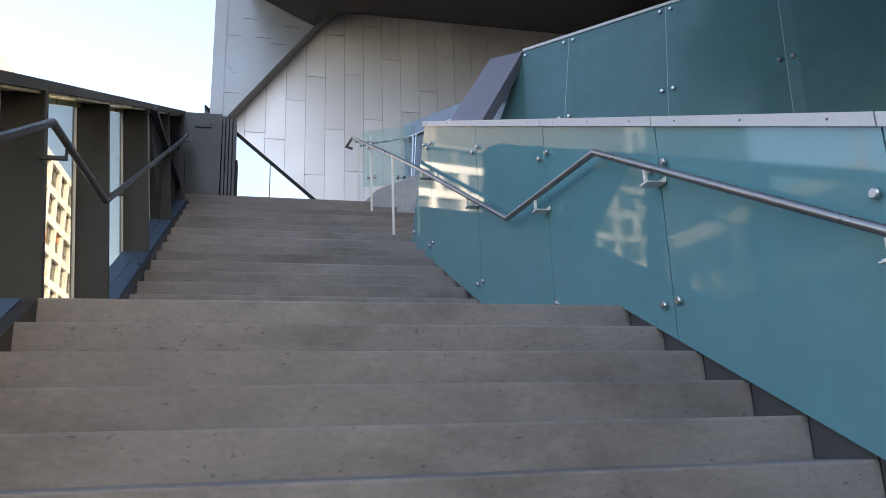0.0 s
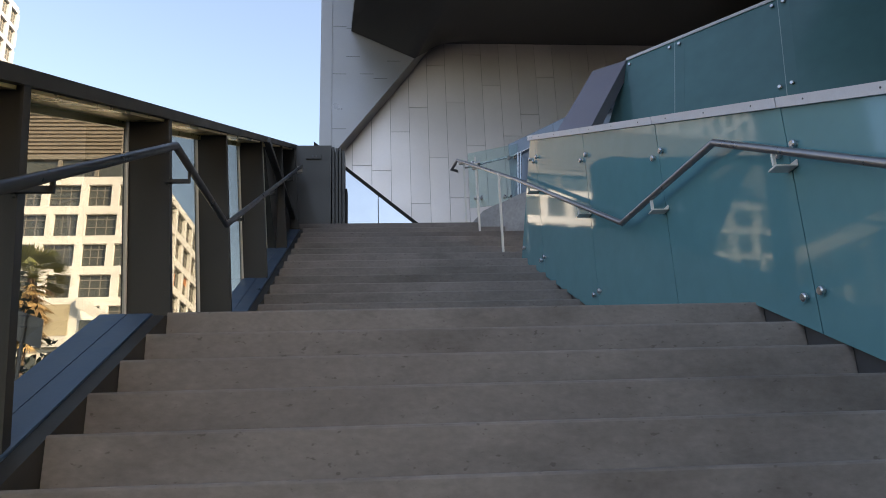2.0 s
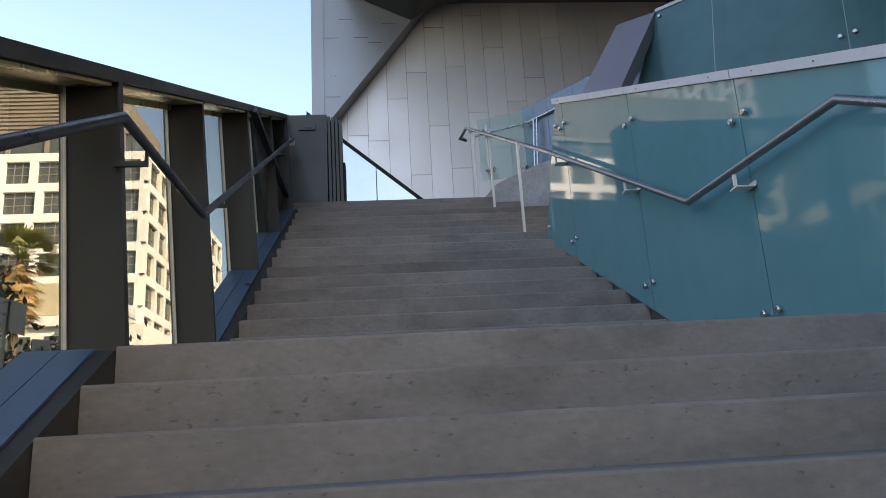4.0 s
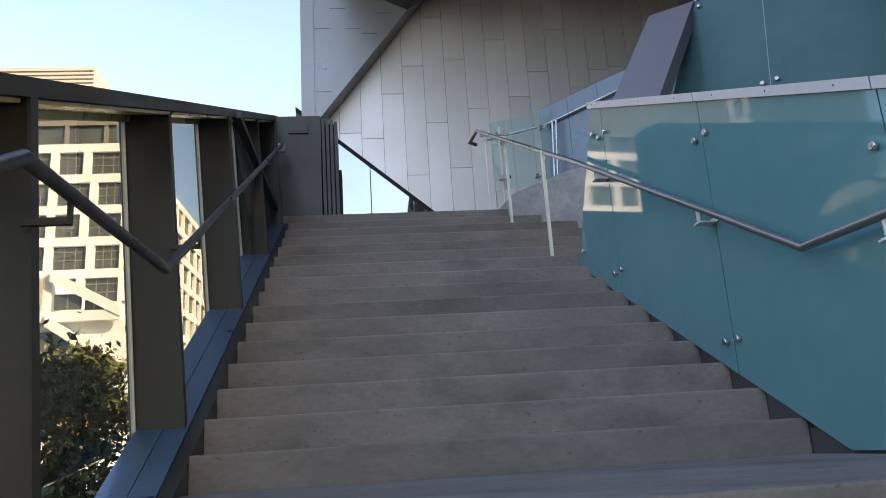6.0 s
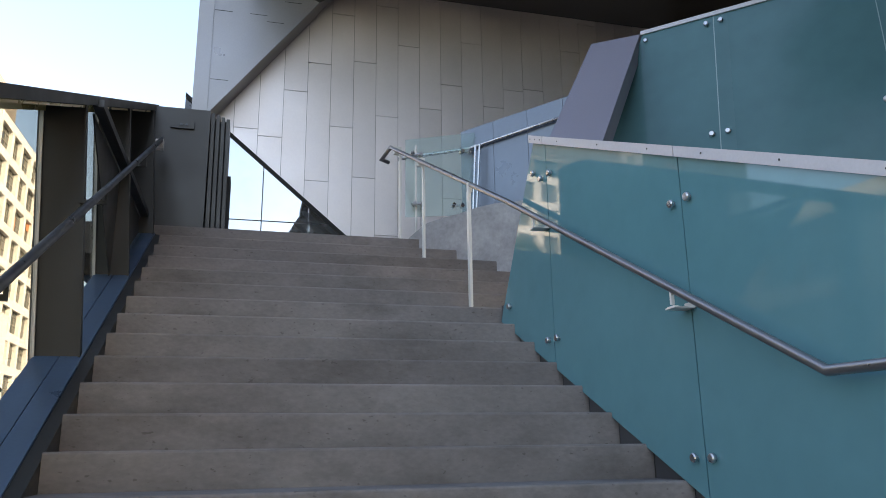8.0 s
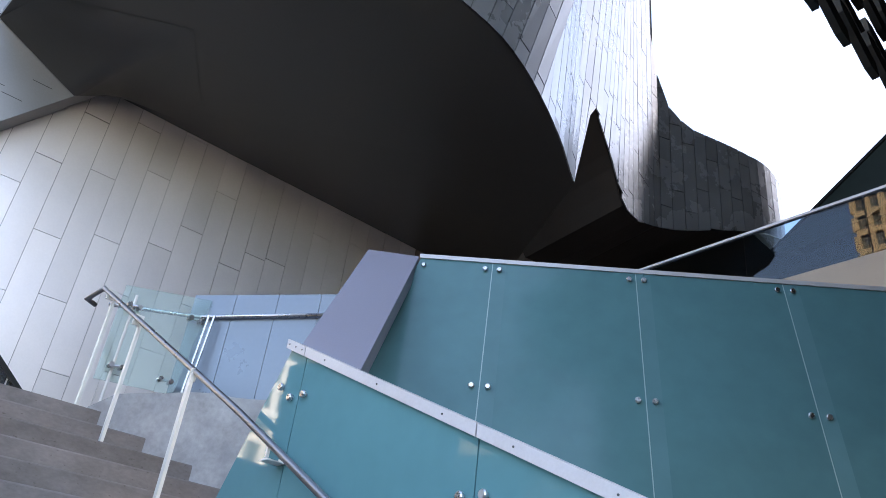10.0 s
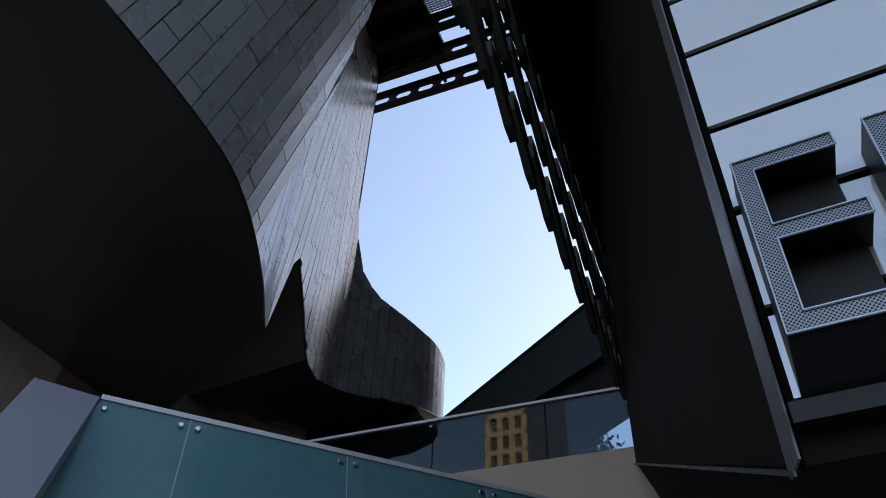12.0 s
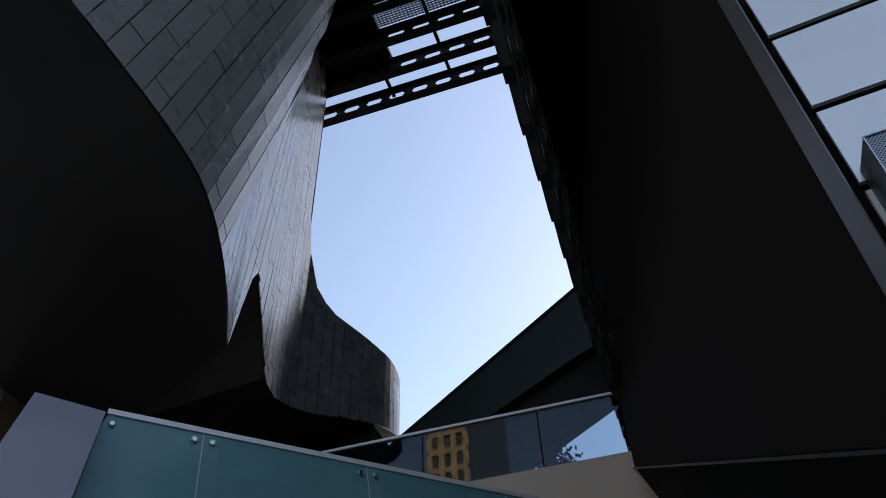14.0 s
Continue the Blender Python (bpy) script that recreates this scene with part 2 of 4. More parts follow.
def tube(name, path, r, mat, parent=None, label="", n=12):
    """A bent tube with mitred joints along a path."""
    path = [Vector(p) for p in path]
    verts, faces = [], []
    for i, p in enumerate(path):
        d0 = (path[i] - path[i - 1]).normalized() if i else (path[1] - path[0]).normalized()
        d1 = (path[i + 1] - path[i]).normalized() if i < len(path) - 1 else d0
        t = (d0 + d1).normalized()
        side = t.cross(Vector((0, 0, 1)))
        if side.length < 0.05:
            side = t.cross(Vector((1, 0, 0)))
        side.normalize()
        up = side.cross(t).normalized()
        k = 1 / max(0.35, t.dot(d1))
        bend = (d1 - d0)
        bend = bend.normalized() if bend.length > 1e-4 else None
        for j in range(n):
            v = side * math.cos(2 * math.pi * j / n) * r + up * math.sin(2 * math.pi * j / n) * r
            if bend:
                v += bend * v.dot(bend) * (k - 1)
            verts.append(p + v)
    for i in range(len(path) - 1):
        for j in range(n):
            faces.append((i * n + j, i * n + (j + 1) % n, (i + 1) * n + (j + 1) % n, (i + 1) * n + j))
    faces += [tuple(range(n)), tuple(range((len(path) - 1) * n, len(path) * n))]
    ob = link(name, verts, faces, mat, parent, label, smooth=False)
    ob.data.polygons.foreach_set("use_smooth", [len(f.vertices) == 4 for f in ob.data.polygons])
    return ob


def button(bm, c, axis, r=0.022, out=0.03):
    """A domed stand-off screw with a narrow neck, from c along axis."""
    c, axis = Vector(c), Vector(axis).normalized()
    rod(bm, c - axis * 0.005, c + axis * out * 0.5, r * 0.6, 12)
    rod(bm, c + axis * out * 0.4, c + axis * out * 0.8, r, 14)
    rod(bm, c + axis * out * 0.8, c + axis * out, r, 14, r * 0.75)


# ---------------- stairs ----------------
RISE, TREAD = 0.17, 0.305
UP_Y = 1.736                  # first riser of the upper flight
TOP_N = 16
TOP_Y, TOP_Z = UP_Y + (TOP_N - 1) * TREAD, TOP_N * RISE


def gx(y):
    """The plane of the lower glass guard, which closes in on the stair."""
    return 3.05 - 0.088 * y


def nosing(y):
    """Height of the line through the nosings."""
    if y < 0:
        return y * RISE / TREAD
    if y < UP_Y - TREAD:
        return 0.0
    return min(TOP_Z, (y - UP_Y + TREAD) * RISE / TREAD)


def step_mesh(y, z, depth, run=0.0):
    bm = bmesh.new()
    x1, x2 = gx(y) + 0.035, gx(y + depth) + 0.035
    if y > 4.1:
        x1 = x2 = 3.4
    prism(bm, [(0.0, y, z - RISE - 0.03), (x1, y, z - RISE - 0.03), (x2, y + depth, z - RISE - 0.03), (0.0, y + depth, z - RISE - 0.03)], (0, 0, RISE + 0.03))
    front = [e for e in bm.edges if all(abs(v.co.y - y) < 1e-5 and abs(v.co.z - z) < 1e-5 for v in e.verts)]
    bmesh.ops.bevel(bm, geom=front, offset=0.011, segments=2, affect="EDGES", profile=0.5)
    return bm


stairs = part("stairs", slab([(0.01, -5.2, -3.6), (0.01, -5.2, -2.92), (0.01, 0.1, 0.1 * 0.5574 - 0.23), (0.01, UP_Y, -0.2), (0.01, TOP_Y, TOP_Z - 0.36), (0.01, TOP_Y, -3.6)], (2.38, 0, 0)), CONCRETE)
tagged(stairs, "brown-grey concrete stair of two flights with stained treads", "stairs", kind="structure")
for k in range(1, 17):
    part("step", step_mesh(-k * TREAD, -k * RISE, TREAD + 0.02), CONCRETE, stairs)
part("step", step_mesh(0.0, 0.0, UP_Y + 0.02), CONCRETE, stairs, "level concrete half landing")
for j in range(1, TOP_N):
    part("step", step_mesh(UP_Y + (j - 1) * TREAD, j * RISE, TREAD + 0.02), CONCRETE, stairs)
landing = part("floor_landing_top", slab([(-0.9, TOP_Y, TOP_Z), (3.6, TOP_Y, TOP_Z), (9.0, TOP_Y - 0.0, TOP_Z), (9.0, 14.7, TOP_Z), (-0.9, 14.7, TOP_Z)], (0, 0, -0.3)), CONCRETE)
tagged(landing, "brown-grey concrete upper landing floor", "floor", kind="structure")
low = part("floor_landing_low", block((-1.0, -9.5, -3.2), (5.0, -16 * TREAD + 0.0 - 0.31, -2.89)), CONCRETE)
tagged(low, "concrete lower landing floor at the stair foot", "floor", kind="structure")

# dark base plates under the glass guard, one beside each step
plates = thing("stair_stringer", "dark slate base plates along the stair edge under the glass", "stringer", kind="structure")


def glass_bottom(y):
    if y < 0.06:
        return 0.015 + 0.527 * (y - 0.06)
    if y < 1.41:
        return 0.015
    return 0.015 + 0.5225 * (y - 1.41)


for k in list(range(1, 17)):
    y0, y1 = -k * TREAD + 0.004, -(k - 1) * TREAD - 0.004
    part("plate", slab([(gx(y0) + 0.037, y0, -k * RISE - 0.3), (gx(y1) + 0.037, y1, -k * RISE - 0.3), (gx(y1) + 0.037, y1, glass_bottom(y1) + 0.1), (gx(y0) + 0.037, y0, glass_bottom(y0) + 0.1)], (0.03, 0, 0)), SLATE, plates)
for j in range(1, 10):
    y0, y1 = UP_Y + (j - 1) * TREAD + 0.004, UP_Y + j * TREAD - 0.004
    part("plate", slab([(gx(y0) + 0.037, y0, j * RISE - 0.3), (gx(y1) + 0.037, y1, j * RISE - 0.3), (gx(y1) + 0.037, y1, glass_bottom(y1) + 0.1), (gx(y0) + 0.037, y0, glass_bottom(y0) + 0.1)], (0.03, 0, 0)), SLATE, plates)
part("plate", slab([(gx(0) + 0.037, 0.004, -0.3), (gx(1.7) + 0.037, UP_Y - 0.004, -0.3), (gx(1.7) + 0.037, UP_Y - 0.004, 0.12), (gx(0) + 0.037, 0.004, 0.12)], (0.03, 0, 0)), SLATE, plates)

# ---------------- lower glass guard ----------------
guard = thing("glass_guard", "teal back-painted glass guard with steel screws and pale cap", "guard rail", at=(2.9, 0, 0))


def under(ob, root):
    """Hang a part that was built in world space under its thing."""
    ob.parent = root
    ob.matrix_parent_inverse = root.matrix_world.inverted()
    return ob


def cap_z(y):
    return 1.135 + 0.4423 * y


JOINTS = [-5.85, -4.5, -3.16, -1.82, -0.484, 0.85, 2.195, 3.58]
edges = JOINTS + [4.41]
for i in range(len(edges) - 1):
    y0, y1 = edges[i] + 0.004, edges[i + 1] - 0.004
    bends = [b for b in (0.06, 1.41) if y0 < b < y1]
    ptsb = [(gx(y), y, glass_bottom(y)) for y in [y0] + bends + [y1]]
    if i == len(edges) - 2:
        top = [(gx(3.75), 3.75, cap_z(3.75) - 0.02), (gx(y0), y0, cap_z(y0) - 0.02)]
    else:
        top = [(gx(y1), y1, cap_z(y1) - 0.02), (gx(y0), y0, cap_z(y0) - 0.02)]
    under(part("glass_panel", slab(ptsb + top, (0.014, 0, 0), 0.002), TEAL), guard)
    yc0, yc1 = y0, (3.785 if i == len(edges) - 2 else y1)
    bm = bmesh.new()
    prism(bm, [(gx(yc0) - 0.022, yc0, cap_z(yc0) - 0.03), (gx(yc0) - 0.022, yc0, cap_z(yc0) + 0.028), (gx(yc0) + 0.09, yc0, cap_z(yc0) + 0.028), (gx(yc0) + 0.09, yc0, cap_z(yc0) - 0.03)],
          (gx(yc1) - gx(yc0), yc1 - yc0, cap_z(yc1) - cap_z(yc0)))
    bevel(bm, 0.003)
    under(part("cap", bm, CAP_METAL, None, "pale grey folded metal cap"), guard)
    for f in (0.15, 0.5, 0.85):
        yr = yc0 + (yc1 - yc0) * f
        bm = bmesh.new()
        rod(bm, (gx(yr) - 0.025, yr, cap_z(yr)), (gx(yr) - 0.02, yr, cap_z(yr)), 0.005, 8)
        under(part("rivet", bm, RAIL_DARK), guard)
AX = Vector((-1, -0.088, 0))
for yj in JOINTS[1:]:
    for dy in (-0.063, 0.063):
        for dz in (cap_z(yj) - 0.262, glass_bottom(yj) + (0.145 if 0.06 < yj < 1.41 else 0.19)):
            bm = bmesh.new()
            button(bm, (gx(yj + dy), yj + dy, dz), AX)
            under(part("screw", bm, STEEL, None, "domed steel screw"), guard)
for y, z in ((3.755, 2.535), (4.23, 1.665)):
    bm = bmesh.new()
    button(bm, (gx(y), y, z), AX)
    under(part("screw", bm, STEEL, None, "domed steel screw"), guard)
back = under(part("backing", slab([(gx(-5.8) + 0.09, -5.8, -3.4), (gx(4.2) + 0.09, 4.2, 1.2), (gx(3.7) + 0.09, 3.7, cap_z(3.7) - 0.01), (gx(-5.8) + 0.09, -5.8, cap_z(-5.8) - 0.01)], (0.03, 0, 0)), DARK_METAL), guard)

# handrail on that side
handrail_r = thing("handrail", "round steel handrail on pale brackets along the glass guard", "handrail", at=(2.9, 0, 0.9))


def rx(y):
    return gx(y) - 0.097 if y < 4.0 else gx(4.0) - 0.097 - (y - 4.0) * 0.155


under(tube("rail", [(rx(-5.5), -5.5, 0.928 - 5.5 * 0.5574), (rx(0), -0.005, 0.928), (rx(1.35), 1.35, 0.93), (rx(4.0), 4.0, 0.918 + 2.65 * 0.5574), (rx(6.55), 6.55, 3.80), (rx(6.6) - 0.07, 6.66, 3.695), (rx(6.6) + 0.02, 6.72, 3.69)], 0.021, RAIL_STEEL), handrail_r)
for y in (-4.53, -3.19, -1.85, -0.5, 0.84, 2.2, 3.6):
    z = 0.925 + (y * 0.5574 if y < 0 else max(0, y - 1.35) * 0.5574)
    bm = bmesh.new()
    box(bm, (rx(y) - 0.015, y - 0.043, z - 0.1), (gx(y) - 0.001, y + 0.043, z - 0.093))
    box(bm, (rx(y) - 0.008, y - 0.008, z - 0.08), (rx(y) + 0.008, y + 0.008, z - 0.018))
    box(bm, (rx(y) - 0.012, y - 0.03, z - 0.095), (rx(y) + 0.012, y + 0.03, z - 0.088))
    box(bm, (gx(y) - 0.006, y - 0.043, z - 0.1), (gx(y) - 0.001, y + 0.043, z - 0.065))
    under(part("bracket", bm, WHITE_POST, None, "pale folded steel bracket"), handrail_r)
for y, x, zf in ((4.62, 2.49, 10), (5.75, 2.38, 14), (6.42, 2.285, 16)):
    zt = 0.94 + (y - 1.338) * 0.5574 - 0.03
    bm = block((x - 0.011, y - 0.026, zf * RISE + 0.002), (x + 0.011, y + 0.026, zt - 0.06), 0.003)
    under(part("post", bm, WHITE_POST, None, "pale flat steel post"), handrail_r)
    bm = block((min(x, rx(y)) - 0.012, y - 0.014, zt - 0.075), (max(x, rx(y)) + 0.012, y + 0.014, zt + 0.012), 0.003)
    under(part("post_head", bm, WHITE_POST), handrail_r)

# ---------------- left guard with deep fins ----------------
LEAN_K = 0.075
FIN_Y = [-6.2, -4.57, -2.94, -1.31, 0.35, 2.01, 3.62, 5.02, 6.22]


def beam_z(y):
    return 1.165 + 0.44 * y


def sill_z(y):
    return nosing(y) - 0.06 if y > UP_Y - TREAD else nosing(y) + (0.02 if y > 0 else -0.03)


left = thing("fin_guard", "dark steel guard of deep fins with glass panes and top beam", "guard rail", at=(-0.2, 0, 0))


def inner_x(y, z):
    return -0.085 - LEAN_K * (z - sill_z(y))


for y in FIN_Y:
    z0, z1 = sill_z(y) - 0.05, beam_z(y) - 0.03
    bm = slab([(inner_x(y, z0), y, z0), (inner_x(y, z1), y, z1), (inner_x(y, z1) - 0.26, y, z1), (inner_x(y, z0) - 0.26, y, z0)], (0, 0.03, 0), 0.003)
    under(part("fin", bm, DARK_METAL), left)
    bm = slab([(inner_x(y, z0) + 0.006, y - 0.012, z0), (inner_x(y, z1) + 0.006, y - 0.012, z1), (inner_x(y, z1) - 0.006, y - 0.012, z1), (inner_x(y, z0) - 0.006, y - 0.012, z0)], (0, 0.054, 0), 0.002)
    under(part("fin_edge", bm, DARK_METAL), left)
# top beam: a flat box along the slope
ya, yb = -7.0, 6.55
xa = inner_x(0.4, beam_z(0.4)) + 0.015
bm = bmesh.new()
prism(bm, [(xa, ya, beam_z(ya)), (xa, ya, beam_z(ya) - 0.065), (xa - 0.31, ya, beam_z(ya) - 0.065), (xa - 0.31, ya, beam_z(ya))], (0, yb - ya, beam_z(yb) - beam_z(ya)))
bevel(bm, 0.004)
under(part("top_beam", bm, DARK_METAL), left)
bm = bmesh.new()
prism(bm, [(xa - 0.245, ya, beam_z(ya) - 0.06), (xa - 0.245, ya, beam_z(ya) - 0.125), (xa - 0.285, ya, beam_z(ya) - 0.125), (xa - 0.285, ya, beam_z(ya) - 0.06)], (0, yb - ya, beam_z(yb) - beam_z(ya)))
under(part("glazing_rail", bm, BOUNCE_STRIP, None, "glazing rail with warm bounce light in its colour"), left)
for i in range(len(FIN_Y) - 1):
    y0, y1 = FIN_Y[i] + 0.04, FIN_Y[i + 1] - 0.014
    bm = slab([(xa - 0.03, y0, beam_z(y0) - 0.069), (xa - 0.24, y0, beam_z(y0) - 0.069), (xa - 0.24, y0, beam_z(y0) - 0.085), (xa - 0.03, y0, beam_z(y0) - 0.085)], (0, y1 - y0, beam_z(y1) - beam_z(y0)))
    under(part("soffit_strip", bm, BOUNCE_STRIP, None, "strip under the beam with warm bounce light painted in"), left)
# panes on the outer side, steel edge strips
for i in range(len(FIN_Y) - 1):
    y0, y1 = FIN_Y[i] + 0.035, FIN_Y[i + 1] - 0.005
    if i >= len(FIN_Y) - 2:
        # the last bay is closed by a dark sheet
        pts = [(inner_x(y, z) - 0.2, y, z) for y, z in ((y0, sill_z(y0)), (y1, sill_z(y1)), (y1, beam_z(y1) - 0.07), (y0, beam_z(y0) - 0.07))]
        under(part("infill_sheet", slab(pts, (-0.01, 0, 0)), DARK_METAL, None, "dark steel infill sheet"), left)
        continue
    pts = []
    for y, top in ((y0, 0), (y1, 0), (y1, 1), (y0, 1)):
        z = beam_z(y) - 0.09 if top else sill_z(y) - 0.02
        pts.append((inner_x(y, z) - 0.235, y, z))
    ob = under(part("pane", slab(pts, (-0.01, 0, 0)), GREY_PANE, None, "clear outer pane"), left)
    ob.visible_shadow = False
    bm = slab([(inner_x(y1, pts[1][2]) - 0.225, y1 - 0.014, pts[1][2]), (inner_x(y1, pts[2][2]) - 0.225, y1 - 0.014, pts[2][2]), (inner_x(y1, pts[2][2]) - 0.245, y1 - 0.014, pts[2][2]), (inner_x(y1, pts[1][2]) - 0.245, y1 - 0.014, pts[1][2])], (0, 0.01, 0))
    under(part("pane_edge", bm, WHITE_POST), left)
# level edge of the upper floor, crossing the upper bays
under(part("floor_edge", block((-0.2, 3.8, 2.765), (-0.135, 6.5, 2.815), 0.003), DARK_METAL, None, "level dark steel floor edge"), left)
under(part("floor_edge_sheet", slab([(-0.21, 3.9, 2.76), (-0.21, 6.4, 2.76), (-0.21, 6.4, sill_z(6.4)), (-0.21, 5.0, sill_z(5.0))], (-0.008, 0, 0)), DARK_METAL), left)
# sill: two sloping strips with a seam
for xs0, xs1 in ((-0.07, -0.185), (-0.19, -0.32)):
    for y0, y1, s0, s1 in ((-5.2, -0.02, nosing(-5.2) - 0.03, -0.01), (-0.02, 1.45, -0.01, 0.02), (1.45, 6.25, 0.0, nosing(6.25) - 0.06)):
        bm = slab([(xs0, y0, s0), (xs1, y0, s0), (xs1, y0, s0 - 0.28), (xs0, y0, s0 - 0.28)], (0, y1 - y0, s1 - s0), 0.003)
        under(part("sill", bm, BLUE_CURB, None, "blue-grey sloping metal sill strip"), left)
bm = slab([(-0.002, -5.2, -3.5), (-0.002, -5.2, nosing(-5.2) - 0.04), (-0.002, -0.02, -0.02), (-0.002, 1.45, -0.01), (-0.002, 6.25, nosing(6.25) - 0.075), (-0.002, 6.25, -3.5)], (-0.066, 0, 0))
under(part("stringer", bm, DARK_METAL, None, "dark steel stringer"), left)

# left handrail
handrail_l = thing("handrail", "dark round handrail on steel brackets along the finned guard", "handrail", at=(-0.1, 0, 0.9))
under(tube("rail", [(-0.03, -5.5, 0.925 - 5.52 * 0.5574), (-0.028, 0.012, 0.918), (-0.022, 1.34, 0.94), (-0.055, 6.05, 3.48), (-0.06, 6.1, 3.46)], 0.022, RAIL_DARK), handrail_l)
for y in FIN_Y[1:-1]:
    z = 0.925 + (y * 0.5574 if y < 0 else max(0, y - 1.325) * 0.5374)
    xf = inner_x(y, z)
    bm = bmesh.new()
    box(bm, (xf - 0.01, y - 0.034, z - 0.092), (-0.022, y - 0.014, z - 0.07))
    box(bm, (-0.036, y - 0.031, z - 0.075), (-0.022, y - 0.017, z - 0.018))
    box(bm, (xf - 0.002, y - 0.02, z - 0.105), (xf + 0.01, y + 0.02, z - 0.05))
    bevel(bm, 0.002)
    under(part("bracket", bm, DARK_METAL), handrail_l)
bm = bmesh.new()
box(bm, (-0.1, 5.97, 3.36), (-0.03, 6.03, 3.45))
under(part("bracket", bm, WHITE_POST, None, "pale end bracket"), handrail_l)

# ribbed end pier at the stair head
pier = thing("end_pier", "dark grey ribbed metal pier closing the guard", "pier", at=(0.2, 6.6, TOP_Z))
under(part("body", block((-0.22, 6.34, TOP_Z + 0.002), (0.345, 6.75, 3.94), 0.006), DARK_METAL), pier)
for i in range(4):
    x0 = 0.352 + i * 0.048
    under(part("rib", slab([(x0, 6.37 + i * 0.012, 3.93 - i * 0.012), (x0 + 0.034, 6.37 + i * 0.012, 3.93 - i * 0.012), (x0 + 0.046, 6.37 + i * 0.012, TOP_Z + 0.002), (x0 + 0.012, 6.37 + i * 0.012, TOP_Z + 0.002)], (0, 0.3, 0), 0.003), DARK_METAL), pier)
under(part("infill", block((0.35, 6.45, TOP_Z + 0.002), (0.53, 6.7, 3.88), 0.004), BLACK), pier)
under(part("foot_plate", block((0.53, 6.44, TOP_Z + 0.002), (0.57, 6.68, 3.3), 0.004), BLACK), pier)
under(part("tie_plate", block((-0.02, 6.315, 3.72), (0.2, 6.34, 3.80), 0.003), DARK_METAL), pier)
for x in (0.08, 0.13):
    bm = bmesh.new()
    rod(bm, (x, 6.317, 3.76), (x, 6.305, 3.76), 0.012, 8)
    under(part("bolt", bm, RAIL_DARK), pier)

# ---------------- stair head: kerb wall, blue wall, clear guard ----------------
KD = Vector((0.7134, -0.7007, 0))
K0 = Vector((2.37, 6.40, 0))
bm = bmesh.new()
cols_ = []
for i in range(13):
    p = K0 + KD * (i * 0.2)
    top = 2.95 - 0.2 * math.exp(-i * 0.8) + 0.015 * math.sin(i * 1.7)
    cols_.append([bm.verts.new((p.x, p.y, 0.6)), bm.verts.new((p.x, p.y, top)), bm.verts.new((p.x + 0.28, p.y + 0.28, top + 0.02)), bm.verts.new((p.x + 0.28, p.y + 0.28, 0.6))])
for a_, b_ in zip(cols_[:-1], cols_[1:]):
    for k in range(4):
        bm.faces.new((a_[k], b_[k], b_[(k + 1) % 4], a_[(k + 1) % 4]))
bm.faces.new(cols_[0])
bm.faces.new(cols_[-1][::-1])
kerb = part("kerb_wall", bm, CURB_CONCRETE)
tagged(kerb, "rough mottled pale concrete kerb wall beside the stair", "wall", kind="structure")
blue = thing("panel_wall", "blue-grey metal panel wall with fine upright seams", "wall", kind="structure", at=(3.4, 6.0, 2.9))
A0 = Vector((2.98, 6.5, 0))
B0 = A0 + KD * 2.4
for i in range(6):
    a, b = A0.lerp(B0, i / 6 + 0.0009), A0.lerp(B0, (i + 1) / 6 - 0.0009)
    za, zb = 4.03 + 0.22 * i / 6, 4.03 + 0.22 * (i + 1) / 6
    under(part("panel", slab([(a.x, a.y, 2.2), (b.x, b.y, 2.2), (b.x, b.y, zb), (a.x, a.y, za)], (0.03, 0.05, 0)), BLUE_WALL), blue)
rail2 = thing("handrail", "pale steel handrail before the blue panel wall", "handrail", at=(3.1, 6.3, 3.8))
under(tube("rail", [(2.3, 6.62, 3.70), (3.04, 6.40, 3.80), (4.2, 5.25, 3.97)], 0.018, STEEL), rail2)
for p, z0 in (((3.08, 6.28), 2.75), ((3.12, 6.25), 2.95)):
    bm = bmesh.new()
    rod(bm, (p[0] - 0.06, p[1], z0), (p[0], p[1], 3.8), 0.012, 8)
    under(part("post", bm, STEEL), rail2)
clear = thing("clear_glass_guard", "clear glass guard panel held by steel spider fittings", "guard rail", at=(2.7, 6.5, 3))
ob = under(part("glass_panel", slab([(2.36, 6.5, 3.01), (2.99, 6.36, 3.03), (3.1, 6.36, 3.98), (2.36, 6.5, 3.88)], (0, 0.012, 0)), GREENISH), clear)
ob.visible_shadow = False
for x, z in ((2.47, 3.13), (2.9, 3.14), (2.45, 3.68), (3.0, 3.76)):
    bm = bmesh.new()
    rod(bm, (x - 0.04, 6.42, z), (x + 0.05, 6.40, z + 0.01), 0.012, 8)
    rod(bm, (x - 0.04, 6.44, z), (x - 0.04, 6.36, z), 0.022, 10)
    rod(bm, (x + 0.05, 6.43, z), (x + 0.05, 6.36, z), 0.022, 10)
    under(part("spider", bm, STEEL, None, "steel spider fitting"), clear)
bm = bmesh.new()
rod(bm, (2.46, 6.44, 2.74), (2.46, 6.44, 3.8), 0.013, 8)
under(part("post", bm, WHITE_POST), clear)

# ---------------- upper leaning glass wall ----------------
D = Vector((0.7134, -0.7007, 0))
NRM = Vector((-0.7007, -0.7134, 0))
P0 = Vector((4.413, 4.957, 4.47))
LEANBACK = Vector((0.215, 0.226, 1.0))        # way up the leaning plane


def up_pt(s, z):
    return P0 + D * s + LEANBACK * (z - P0.z)


